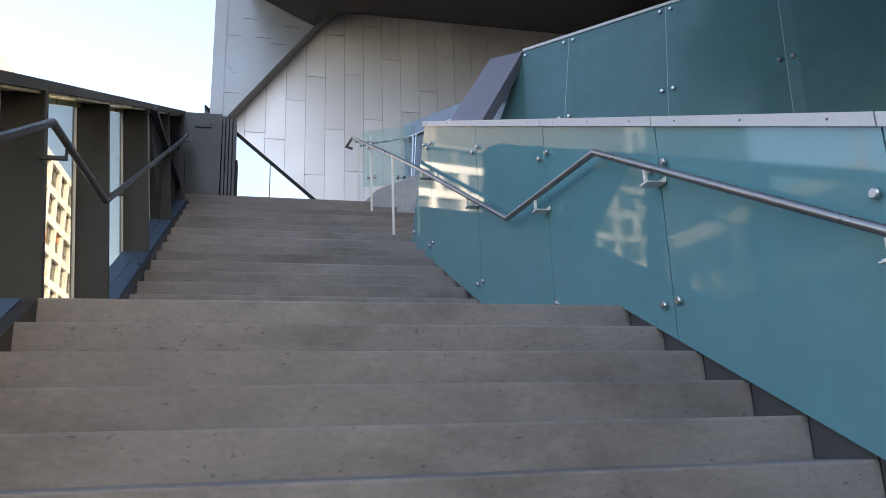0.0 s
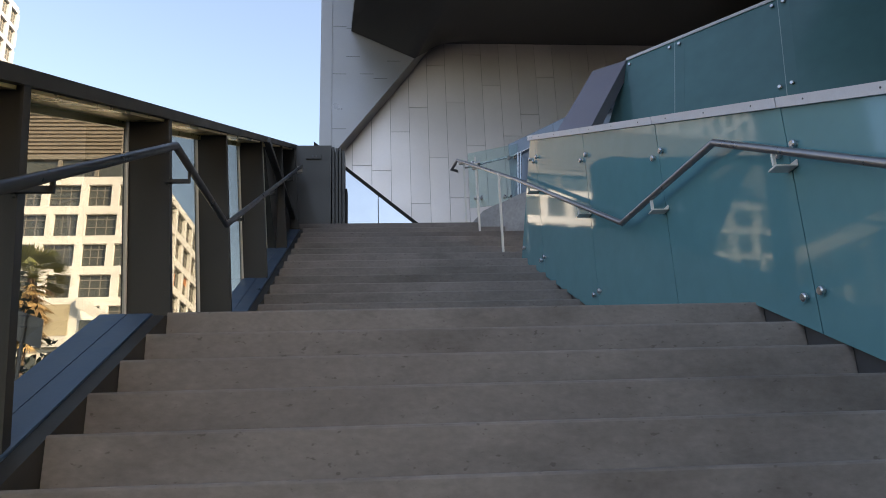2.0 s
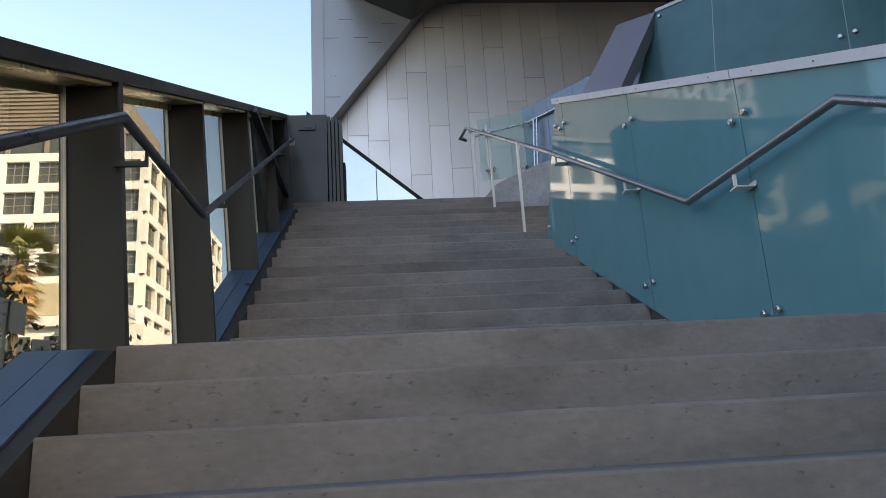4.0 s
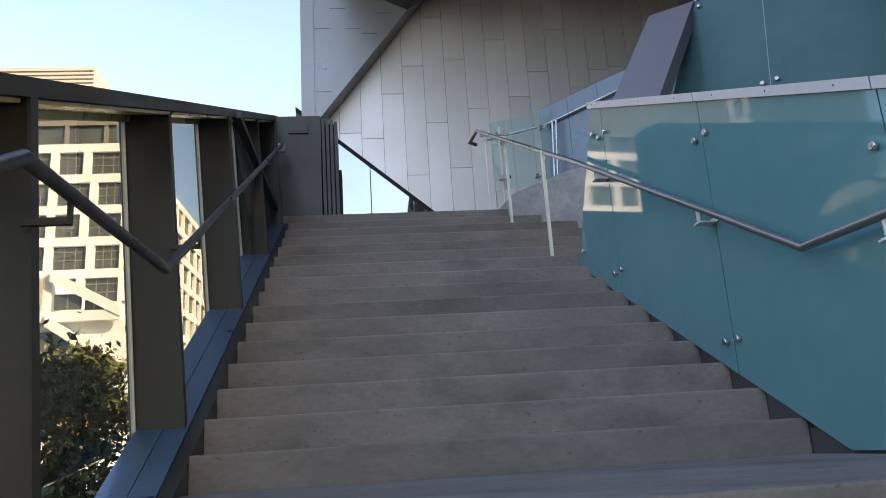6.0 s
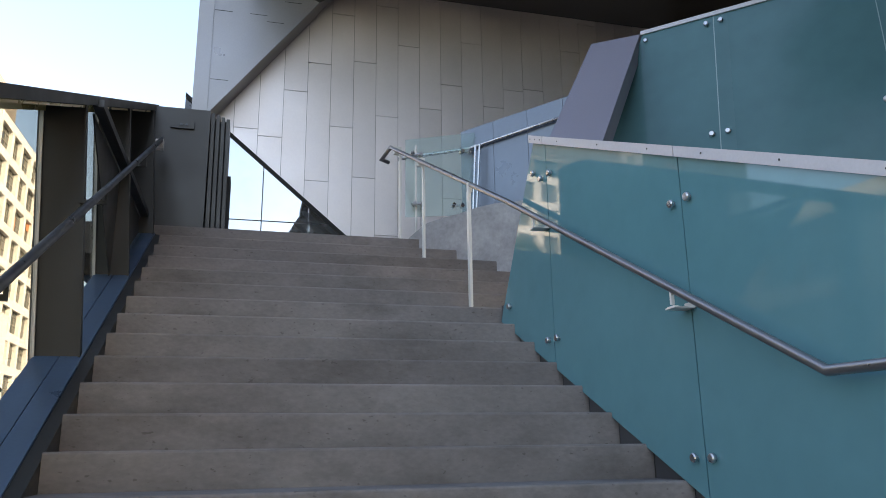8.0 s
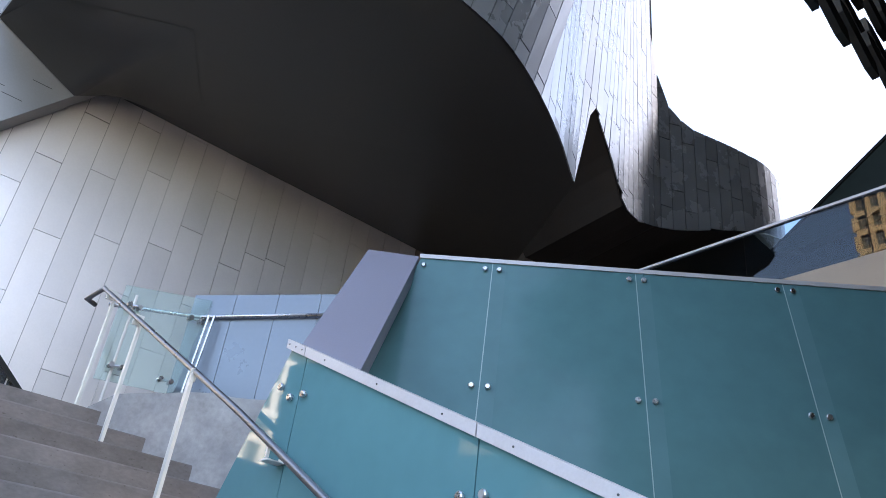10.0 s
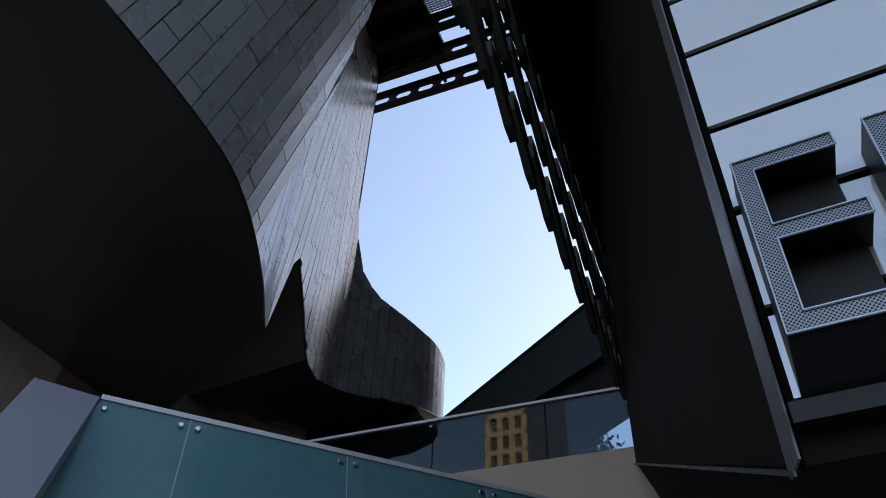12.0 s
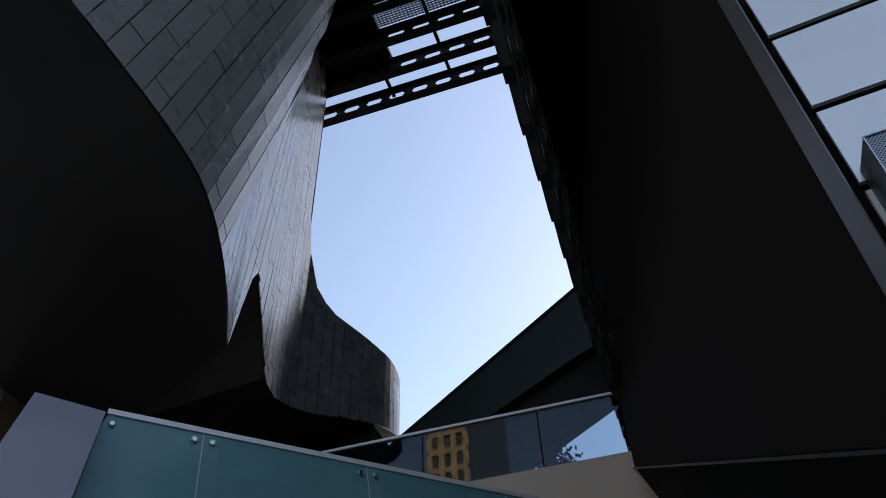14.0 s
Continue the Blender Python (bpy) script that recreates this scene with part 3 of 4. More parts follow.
upper = thing("leaning_glass_wall", "frosted teal glass panels on a leaning wall with steel screws", "glass wall", at=(4.5, 4.5, 2.7))
marks = [-0.75, 0.655, 1.95, 3.23, 4.52, 5.82, 7.12, 8.42, 9.72, 11.02, 12.32]
for i in range(len(marks) - 1):
    s0, s1 = marks[i] + 0.004, marks[i + 1] - 0.004
    pts = [up_pt(s0, 1.5), up_pt(s1, 1.5), up_pt(s1, 4.56), up_pt(s0, 4.56)]
    if i == 0:
        pts = [up_pt(-0.75, 1.5), up_pt(s1, 1.5), up_pt(s1, 4.56), up_pt(-0.02, 4.56)]
    under(part("glass_panel", slab(pts, -NRM * 0.014), TEAL_MATT), upper)
    e = [up_pt(s1, 1.5), up_pt(s1 + 0.008, 1.5), up_pt(s1 + 0.008, 4.56), up_pt(s1, 4.56)]
    under(part("joint_strip", slab(e, -NRM * 0.010), GREEN_EDGE, None, "pale joint seal"), upper)
    e2 = [up_pt(s1 + 0.012, 1.5) + NRM * 0.002, up_pt(s1 + 0.13, 1.5) + NRM * 0.002, up_pt(s1 + 0.13, 4.555) + NRM * 0.002, up_pt(s1 + 0.012, 4.555) + NRM * 0.002]
    under(part("edge_band", slab(e2, -NRM * 0.001), TEAL_PALE, None, "paler band along the joint"), upper)
    for ds in (-0.065, 0.065):
        for z in (4.475, 3.22, 1.95):
            bm = bmesh.new()
            button(bm, up_pt(marks[i + 1] + ds, z), NRM, 0.024, 0.035)
            under(part("screw", bm, STEEL, None, "domed steel screw"), upper)
bm = bmesh.new()
button(bm, up_pt(0.02, 4.47), NRM, 0.022)
under(part("screw", bm, STEEL), upper)
a, b = up_pt(-0.03, 4.56), up_pt(12.3, 4.56)
bm = slab([a + NRM * 0.015, b + NRM * 0.015, b + NRM * 0.015 + Vector((0, 0, 0.04)), a + NRM * 0.015 + Vector((0, 0, 0.04))], -NRM * 0.16, 0.003)
under(part("cap", bm, CAP_METAL, None, "pale grey metal cap"), upper)
# violet-grey slab that closes the end
pu, pl = Vector((4.412, 5.017, 4.585)), Vector((3.48, 4.164, 3.018))
dn = (pl - pu) * 1.16
q = Vector((4.015, 5.285, 4.575))
bm = slab([pu, q, q + dn, pu + dn], Vector((0.12, 0.12, -0.02)), 0.004)
slab_ob = part("end_slab", bm, PURPLE)
tagged(slab_ob, "plain violet-grey metal slab closing the leaning glass wall", "wall panel")

# ---------------- clad wall beyond the landing ----------------
WY = 14.55
clad = part("wall_north", block((-0.45, WY + 0.02, 2.4), (27, WY + 0.4, 15.5)), CLAD_JOINT)
tagged(clad, "pale zinc-clad wall of tall staggered panels", "wall", kind="structure")
PW, PH = 0.5085, 2.785
first = 0.30 - 4 * PW
stagger = {0: 7.28, 1: 7.13, 2: 8.26, 3: 6.2, 4: 7.5, 5: 6.35, 6: 7.85, 7: 6.885, 8: 8.14, -1: 8.3, -2: 6.9}
rnd = random.Random(5)
for n in range(0, 56):
    x0 = first + n * PW
    if x0 < -0.5:
        continue
    base = stagger.get(n - 4, 6.0 + rnd.random() * 2.4)
    top = 11.0 if x0 < 11 else 15.4
    z = base - 2 * PH
    while z < top:
        lo, hi = max(z, 2.6), min(z + PH, top)
        if hi - lo > 0.05:
            dy = rnd.random() * 0.009
            xa_, xb_, za_, zb_ = x0 + 0.0045, x0 + PW - 0.0045, lo + 0.006, hi - 0.006
            link("panel", [(xa_, WY - dy, za_), (xb_, WY - dy, za_), (xb_, WY - dy, zb_), (xa_, WY - dy, zb_), (xa_, WY + 0.03, za_), (xb_, WY + 0.03, za_), (xb_, WY + 0.03, zb_), (xa_, WY + 0.03, zb_)],
                 [(0, 1, 2, 3), (0, 1, 5, 4), (1, 2, 6, 5), (2, 3, 7, 6), (3, 0, 4, 7)], CLAD if x0 < 10.6 else BRONZE, clad)
        z += PH
# sloping glazed corner under the cladding
glz = thing("window_corner", "sky-reflecting glazing under a dark sloping trim", "window", kind="structure", at=(0.5, WY - 0.1, 3))


def diag_z(x):
    return 7.05 - 0.855 * (x - 0.2)


xs = [-0.45, 0.03, 0.97, 1.93, 2.9, 3.9, 5.0]
for i in range(len(xs) - 1):
    a, b = xs[i] + 0.012, xs[i + 1] - 0.012
    for zl, zh in ((2.7, 5.2), (5.225, 9.0)):
        ta, tb = min(zh, diag_z(a)), min(zh, diag_z(b))
        if ta <= zl + 0.02:
            continue
        if tb < zl:
            pts = [(a, WY - 0.08, zl), (a + (ta - zl) / 0.855, WY - 0.08, zl), (a, WY - 0.08, ta)]
        elif ta == zh and tb < zh:
            xm = 0.2 + (7.05 - zh) / 0.855
            pts = [(a, WY - 0.08, zl), (b, WY - 0.08, zl), (b, WY - 0.08, tb), (xm, WY - 0.08, zh), (a, WY - 0.08, ta)]
        else:
            pts = [(a, WY - 0.08, zl), (b, WY - 0.08, zl), (b, WY - 0.08, tb), (a, WY - 0.08, ta)]
        under(part("pane", slab(pts, (0, 0.02, 0)), MIRROR_GLASS), glz)
bm = slab([(-0.7, WY - 0.1, diag_z(-0.7)), (5.0, WY - 0.1, diag_z(5.0)), (5.0, WY - 0.1, diag_z(5.0) + 0.11), (-0.7, WY - 0.1, diag_z(-0.7) + 0.11)], (0, 0.09, 0))
under(part("trim", bm, BLACK, None, "black sloping trim"), glz)
under(part("mullion_backing", slab([(-0.7, WY - 0.055, 2.7), (5.0, WY - 0.055, 2.7), (-0.7, WY - 0.055, diag_z(-0.7))], (0, 0.02, 0)), RAIL_DARK), glz)

# ---------------- grey facade corner ----------------
fac = part("wall_facade", slab([(-0.5, 14.0, 6.9), (1.98, 14.0, 10.15), (2.7, 14.0, 11.08), (2.7, 14.0, 36), (-0.5, 14.0, 36)], (0, 0.5, 0)), FACADE)
tagged(fac, "grey metal facade corner with thin horizontal joints", "wall", kind="structure")
link("pilaster", [(-0.52, 13.97, 6.9), (-0.22, 13.97, 7.2), (-0.22, 13.97, 36), (-0.52, 13.97, 36), (-0.52, 14.02, 6.9), (-0.22, 14.02, 7.2), (-0.22, 14.02, 36), (-0.52, 14.02, 36)], [(0, 1, 2, 3), (1, 2, 6, 5), (3, 0, 4, 7), (0, 1, 5, 4)], FACADE, fac)
rnd = random.Random(9)
for i in range(8):
    x0 = -0.2 + i * 0.36
    for k in range(5):
        z = 7.6 + k * 1.7 + rnd.random()
        if z < 6.9 + (x0 + 0.5) * 1.28 + 0.5:
            continue
        link("joint", [(x0, 13.996, z), (x0 + 0.36, 13.996, z), (x0 + 0.36, 13.996, z + 0.012), (x0, 13.996, z + 0.012)], [(0, 1, 2, 3)], BLACK, fac)
bm = slab([(-0.5, 13.97, 6.9), (1.98, 13.97, 10.14), (1.98, 13.97, 10.24), (-0.5, 13.97, 7.0)], (0, 0.58, 0))
part("edge_trim", bm, FACADE, fac)

# ---------------- overhang: soffit and curved zinc skirt ----------------
PLAN = [(0.8, 8.6, 11.0, 34), (1.5, 7.55, 11.0, 34), (3.4, 7.28, 11.0, 34), (6.27, 7.24, 11.0, 34), (7.86, 7.54, 11.0, 34), (9.78, 8.39, 11.0, 34), (11.32, 9.29, 11.02, 34),
        (12.34, 9.65, 14.26, 34), (13.87, 10.2, 13.3, 34), (14.6, 10.45, 12.55, 34), (15.6, 10.72, 12.65, 34), (17.12, 11.14, 13.4, 34), (17.17, 11.15, 13.4, 20.0), (17.45, 11.06, 13.43, 18.6), (17.8, 10.92, 13.5, 18.0), (18.3, 10.62, 13.6, 17.5), (20.2, 9.85, 14.2, 17.2), (21.6, 9.75, 14.6, 17.3), (22.86, 10.06, 15.1, 17.2), (23.3, 11.2, 15.3, 17.2), (23.0, 14.0, 15.3, 17.2)]


def spline(pts, step):
    out = []
    for i in range(len(pts) - 1):
        p0, p1, p2, p3 = [np.array(pts[min(max(j, 0), len(pts) - 1)], float) for j in (i - 1, i, i + 1, i + 2)]
        n = max(1, round(np.linalg.norm((p2 - p1)[:2]) / step))
        for k in range(n):
            t = k / n
            xy = 0.5 * ((2 * p1) + (p2 - p0) * t + (2 * p0 - 5 * p1 + 4 * p2 - p3) * t * t + (3 * p1 - p0 - 3 * p2 + p3) * t ** 3)
            lin = p1 + (p2 - p1) * t
            out.append((xy[0], xy[1], lin[2], lin[3]))
    out.append(tuple(float(v) for v in pts[-1]))
    return out


skin = spline(PLAN, 0.42)
n = len(skin)
# dark sheet just behind the panels
norms = []
for i in range(n):
    a, b = skin[max(0, i - 1)], skin[min(n - 1, i + 1)]
    d = Vector((b[0] - a[0], b[1] - a[1], 0)).normalized()
    norms.append(Vector((-d.y, d.x, 0)))
arc = [0.0]
for i in range(1, n):
    arc.append(arc[-1] + math.hypot(skin[i][0] - skin[i - 1][0], skin[i][1] - skin[i - 1][1]))
CREASE_U = float(np.interp(9.1, [p[0] for p in skin[:n // 2]], arc[:n // 2]))


def bulge(u, z):
    """How far the wall leans out: before the slanting crease it overhangs, past it it stands upright."""
    t = max(0.0, min(1.0, (CREASE_U + 0.16 * (z - 11.0) - u) / 0.5))
    return 0.15 * max(0.0, min(z, 26.0) - 11.0) * t * max(0.0, min(1.0, 1.0 - (u - CREASE_U) / 1.8))


LEVELS = (0, 12.0, 13.5, 15.0, 17.0, 19.5, 22.0, 26.0, 34.0)
bv = []
for k in range(n):
    x, y, zb, zt = skin[k]
    for z in LEVELS:
        z = min(max(z, zb), zt)
        bv.append(Vector((x, y, z)) + norms[k] * (0.06 - bulge(arc[k], z)))
m = len(LEVELS)
skirt = link("wall_curved", bv, [(m * i + k, m * i + m + k, m * i + m + 1 + k, m * i + 1 + k) for i in range(n - 1) for k in range(m - 1)], BLACK, smooth=True)
tagged(skirt, "curved overhanging wall clad in blue-grey zinc strips", "wall", kind="structure")
rnd = random.Random(3)
far_v, far_f = [], []
count = 0


def on_skin(u, z):
    """A point of the curved wall: seams run askew, less so towards the far end."""
    x_here = float(np.interp(u, arc, [p[0] for p in skin]))
    k = 0.15 * max(0.0, min(1.0, (15.6 - x_here) / 3.0))
    u = min(arc[-1], u + k * max(0.0, z - 11.0))
    x, y, b, t = [float(np.interp(u, arc, [p[c] for p in skin])) for c in range(4)]
    d = norms[min(n - 1, max(0, int(np.searchsorted(arc, u))))]
    return Vector((x, y, z)) - d * bulge(u, z), b, t, d


STRIP, u = 0.42, -4.0
while u < arc[-1] - 0.1:
    z = 10.9 - rnd.random() * 2.6
    while z < 34:
        u0, u1 = u + 0.013, u + STRIP - 0.013
        z0, z1 = z + 0.013, z + 2.6 - 0.013
        corner = []
        for uu, zz in ((u0, z0), (u1, z0), (u1, z1), (u0, z1)):
            p, b, t, d = on_skin(max(0.0, uu), zz)
            if uu < 0 and uu + 0.15 * (zz - 11) < 0:
                corner = []
                break
            if uu < 0:
                p, b, t, d = on_skin(0.0, zz)
                us_ = uu + 0.15 * (zz - 11)
                p = Vector((float(np.interp(us_, arc, [q_[0] for q_ in skin])), float(np.interp(us_, arc, [q_[1] for q_ in skin])), zz))
            p.z = min(max(zz, b), t)
            corner.append((p, d))
        z += 2.6
        if not corner or corner[3][0].z - corner[0][0].z < 0.03 or corner[2][0].z - corner[1][0].z < 0.03:
            continue
        if (corner[1][0] - corner[0][0]).length < 0.05:
            continue
        proud = rnd.random() * 0.006
        q = [p - d * proud for p, d in corner]
        q2 = [p + d * 0.03 for p, d in corner]
        fs = [(0, 1, 2, 3), (0, 1, 5, 4), (1, 2, 6, 5), (2, 3, 7, 6), (3, 0, 4, 7)]
        if count < 300 and 1.5 < u < 21 and z < 24:
            link("panel", q + q2, fs, ZINC, skirt)
            count += 1
        else:
            o = len(far_v)
            far_v += q + q2
            far_f += [tuple(o + k for k in f) for f in fs]
    u += STRIP
far = link("panels", far_v, far_f, ZINC, skirt)
far["kind"] = "stuff"

front = [p for p in skin if p[0] <= 11.4 and p[2] < 11.1]
sv = [(p[0], p[1], p[2]) for p in front] + [(14.0, 14.6, 11.0), (2.7, 14.6, 11.0), (0.29, 14.0, 11.0), (0.5, 12.0, 11.0)]
soff = part("ceiling_soffit", slab(sv, (0, 0, 0.25)), SOFFIT)
tagged(soff, "black metal soffit of the overhang", "soffit", kind="structure")
fold_lo = [Vector((0.3, 13.98, 10.98)), Vector((1.98, 13.97, 10.15)), Vector((2.78, 14.5, 10.97))]
fold_hi = [Vector((0.75, 12.7, 10.99)), Vector((3.1, 11.4, 10.99)), Vector((4.6, 14.2, 10.99))]


def along(pts, t):
    k = min(len(pts) - 2, int(t * (len(pts) - 1)))
    return pts[k].lerp(pts[k + 1], t * (len(pts) - 1) - k)


fv, ff = [], []
for i in range(17):
    for k in range(9):
        a, b, t = along(fold_lo, i / 16), along(fold_hi, i / 16), k / 8
        q_ = a.lerp(b, t)
        q_.z = a.z + (b.z - a.z) * (1 - (1 - t) ** 2)
        fv.append(q_)
        if i < 16 and k < 8:
            ff.append((i * 9 + k, i * 9 + 9 + k, i * 9 + 10 + k, i * 9 + 1 + k))
wedge = link("ceiling_fold", fv, ff, SOFFIT, smooth=True)
tagged(wedge, "dark soffit corner that sweeps down to the facade", "soffit", kind="structure")
# far soffit
FAR_SOFFIT = material("dark_brown_soffit", (0.05, 0.039, 0.034), 0.75, spread=0.2, scale=0.6, fine=20, bump=0.03, spec=0.2)
second = [p for p in skin if p[0] >= 12.3]
v2, f2 = [], []
for p in second:
    v2 += [(p[0], p[1] + 0.03, p[2] + 0.02), (p[0] + 0.5, 14.6, p[2] + 0.02)]
for i in range(len(second) - 1):
    f2.append((2 * i, 2 * i + 2, 2 * i + 3, 2 * i + 1))
r = link("ceiling_far", v2, f2, FAR_SOFFIT)
tagged(r, "black soffit under the far curved wall", "soffit", kind="structure")

# ---------------- dark tower on the sign side ----------------
SD = Vector((-0.11, -0.994, 0))
S0 = Vector((3.03, 0.41, 0))
S1 = S0 + SD * 6.0
tower = thing("dark_tower", "black metal-clad building side over the stair", "building", at=(8, -3, 2.7))
W0, W1 = Vector((3.05, 0.415, 0)), Vector((9.1, 1.70, 0))
plan = [(S1 + Vector((0.05, 0, 0)), 2.70), (S0 + Vector((0.05, 0.0, 0)), 2.70), (W1, 5.75), (Vector((90, 1.7, 0)), 8.5), (Vector((90, -25, 0)), 8.5), (Vector((3.0, -25, 0)), 2.7)]
tv = [Vector((p.x, p.y, z)) for p, z in plan] + [Vector((p.x, p.y, 10.5)) for p, z in plan]
m = len(plan)
under(link("body", tv, [tuple(range(m)), tuple(range(m, 2 * m))] + [(i, (i + 1) % m, m + (i + 1) % m, m + i) for i in range(m)], MATT_BLACK), tower)
under(part("base_edge", slab([(3.1, 0.44, 2.68), (9.1, 1.715, 5.73), (9.1, 1.715, 5.75), (3.1, 0.44, 2.70)], (0, 0.008, 0)), RAIL_DARK, None, "thin dark metal drip edge"), tower)
# unseen mass above the eave, added to block sun and darken zinc reflections
under(part("unseen_sun_block", block((7.8, -25.0, 10.5), (90, 1.7, 38)), MATT_BLACK), tower)
# eave slab with hanging louvres
eave = under(part("eave", slab([(2.6, 0.34, 9.55), (2.6, 1.95, 9.55), (26, 1.95, 9.55), (26, 1.0, 9.55), (3.1, 0.34, 9.55)], (0, 0, 0.3)), MATT_BLACK), tower)
LOUVRE = material("dark_louvre_metal", (0.03, 0.028, 0.027), 0.45, metal=0.3, spread=0.15, scale=2, fine=30, bump=0.02)
lou = thing("louvre_screen", "black pointed metal louvres hanging in staggered rows", "sun screen", at=(6, 1.7, 6.8))
for r_ in range(6):
    for i in range(3, 21):
        half, w_ = 0.43, 0.085
        cx, cz = 0.9 + i * 0.58 + (r_ % 2) * 0.29, 6.85 + r_ * 0.46
        hexa = [(-half, 0.0), (-half * 0.7, w_), (half * 0.72, w_ * 1.2), (half, -0.02), (half * 0.66, -w_ * 1.1), (-half * 0.7, -w_)]
        ca, sa = math.cos(radians(38)), math.sin(radians(38))
        pts = [(cx + a_ * ca + b_ * sa, 1.70 + 0.07 * (r_ % 2), cz - a_ * sa + b_ * ca) for a_, b_ in hexa]
        under(part("louvre", slab(pts, (0, 0.065, 0.0), 0.005), LOUVRE), lou)

# ---------------- sign wall with letters ----------------
EDGE_STEEL = material("violet_grey_edge_metal", (0.15, 0.145, 0.16), 0.4, metal=0.3, spread=0.1, scale=3, fine=60, bump=0.03)
sign_wall = thing("window_sign_wall", "pale reflecting glass wall with black joints", "window", kind="structure", at=(3.0, 0.4, 2.8))
SN = Vector((-SD.y, SD.x, 0)) * -1
if SN.x > 0:
    SN = -SN
levels = [2.86, 3.22, 3.69, 4.17, 4.72, 5.19, 5.58, 6.1, 6.65, 7.2, 7.8, 8.5, 9.3]
for z0, z1 in zip(levels[:-1], levels[1:]):
    for s0, s1 in ((0.02, 3.0), (3.01, 6.0)):
        a, b = S0 + SD * s0, S0 + SD * s1
        under(part("pane", slab([(a.x, a.y, z0 + 0.024), (b.x, b.y, z0 + 0.024), (b.x, b.y, z1 - 0.024), (a.x, a.y, z1 - 0.024)], SN * 0.02), SIGN_GLASS), sign_wall)
a = S0
FACE = (W1 - W0).normalized()
OUT_T = Vector((-FACE.y, FACE.x, 0))
e0, e1 = S0 + OUT_T * 0.012, S0 + FACE * 0.14 + OUT_T * 0.012
under(part("edge_strip", slab([(e0.x, e0.y, 2.7), (e1.x, e1.y, 2.7), (e1.x, e1.y, 9.3), (e0.x, e0.y, 9.3)], OUT_T * 0.008, 0.002), EDGE_STEEL, None, "dull violet-grey metal edge strip"), sign_wall)
for z in (2.95, 3.6, 4.25, 4.9, 5.55, 6.2):
    c = S0 + FACE * 0.03 + OUT_T * 0.02
    bm = bmesh.new()
    rod(bm, c, c + OUT_T * 0.004, 0.006, 8)
    under(part("rivet", bm, RAIL_DARK), sign_wall)
a = S0
b = S0 + SD * 6
under(part("ledge", slab([(a.x, a.y, 2.86), (b.x, b.y, 2.86), (b.x, b.y, 2.79), (a.x, a.y, 2.79)], SN * 0.05, 0.004), LETTER), sign_wall)


def perforated(base):
    m_ = base
    nt = m_.node_tree
    bs = nt.nodes["Principled BSDF"]
    geo = nt.nodes.new("ShaderNodeNewGeometry")
    mp_ = nt.nodes.new("ShaderNodeMapping")
    mp_.inputs["Scale"].default_value = (0, 95, 95)
    mp_.inputs["Rotation"].default_value = (radians(45), 0, 0)
    nt.links.new(geo.outputs["Position"], mp_.inputs[0])
    vo = nt.nodes.new("ShaderNodeTexVoronoi")
    vo.inputs["Randomness"].default_value = 0.0
    vo.inputs["Scale"].default_value = 1.0
    nt.links.new(mp_.outputs[0], vo.inputs["Vector"])
    st = nt.nodes.new("ShaderNodeMath")
    st.operation = "GREATER_THAN"
    st.inputs[1].default_value = 0.33
    nt.links.new(vo.outputs["Distance"], st.inputs[0])
    mx_ = nt.nodes.new("ShaderNodeMix")
    mx_.data_type = "RGBA"
    mx_.inputs[6].default_value = (0.02, 0.02, 0.022, 1)
    src = bs.inputs["Base Color"].links[0].from_socket
    nt.links.new(src, mx_.inputs[7])
    nt.links.new(st.outputs[0], mx_.inputs["Factor"])
    nt.links.new(mx_.outputs[2], bs.inputs["Base Color"])


perforated(PERF)
XF = 2.835
Eo = [(0.372, 3.0), (0.372, 3.765), (0.035, 3.765), (0.035, 3.70), (0.307, 3.70), (0.307, 3.43), (0.02, 3.43), (0.02, 3.365), (0.307, 3.365), (0.307, 3.07), (0.035, 3.07), (0.035, 3.0)]
No = [(-0.07, 3.0), (-0.07, 3.775), (-0.15, 3.775), (-0.325, 3.24), (-0.325, 3.775), (-0.395, 3.775), (-0.395, 3.0), (-0.315, 3.0), (-0.14, 3.54), (-0.14, 3.0)]
for shape in (Eo, No):
    let = thing("sign_letter", "deep dark metal sign letter with perforated steel face", "sign letter", "letters on the sign wall", at=(3.0, shape[0][0], 2.99))

    def xoff(y):
        return (0.38 - y) * -0.11

    bm = bmesh.new()
    pts = [(XF + 0.012 + xoff(y), y, z) for y, z in shape]
    pts2 = [(XF + 0.175 + xoff(y), y, 2.87 if z < 3.01 else z) for y, z in shape]
    va, vb = [bm.verts.new(p) for p in pts], [bm.verts.new(p) for p in pts2]
    for i in range(len(va)):
        j = (i + 1) % len(va)
        bm.faces.new((va[i], va[j], vb[j], vb[i]))
    bm.faces.new(vb)
    under(part("return", bm, LETTER), let)
    if shape is Eo:
        under(part("back_plate", slab([(XF + 0.15 + xoff(y), y, z) for y, z in ((0.365, 3.01), (0.365, 3.755), (0.04, 3.755), (0.04, 3.01))], (0.006, 0, 0)), LETTER, None, "black back plate"), let)
    under(part("face", slab([(XF + 0.004 + xoff(y), y, z) for y, z in shape], (0.006, 0, 0)), PERF, None, "perforated steel face"), let)
    for i in range(len(shape)):
        (y0, z0), (y1, z1) = shape[i], shape[(i + 1) % len(shape)]
        bm = bmesh.new()
        rod(bm, (XF + xoff(y0), y0, z0), (XF + xoff(y1), y1, z1), 0.005, 6)
        under(part("rim", bm, STEEL, None, "bright steel rim"), let)

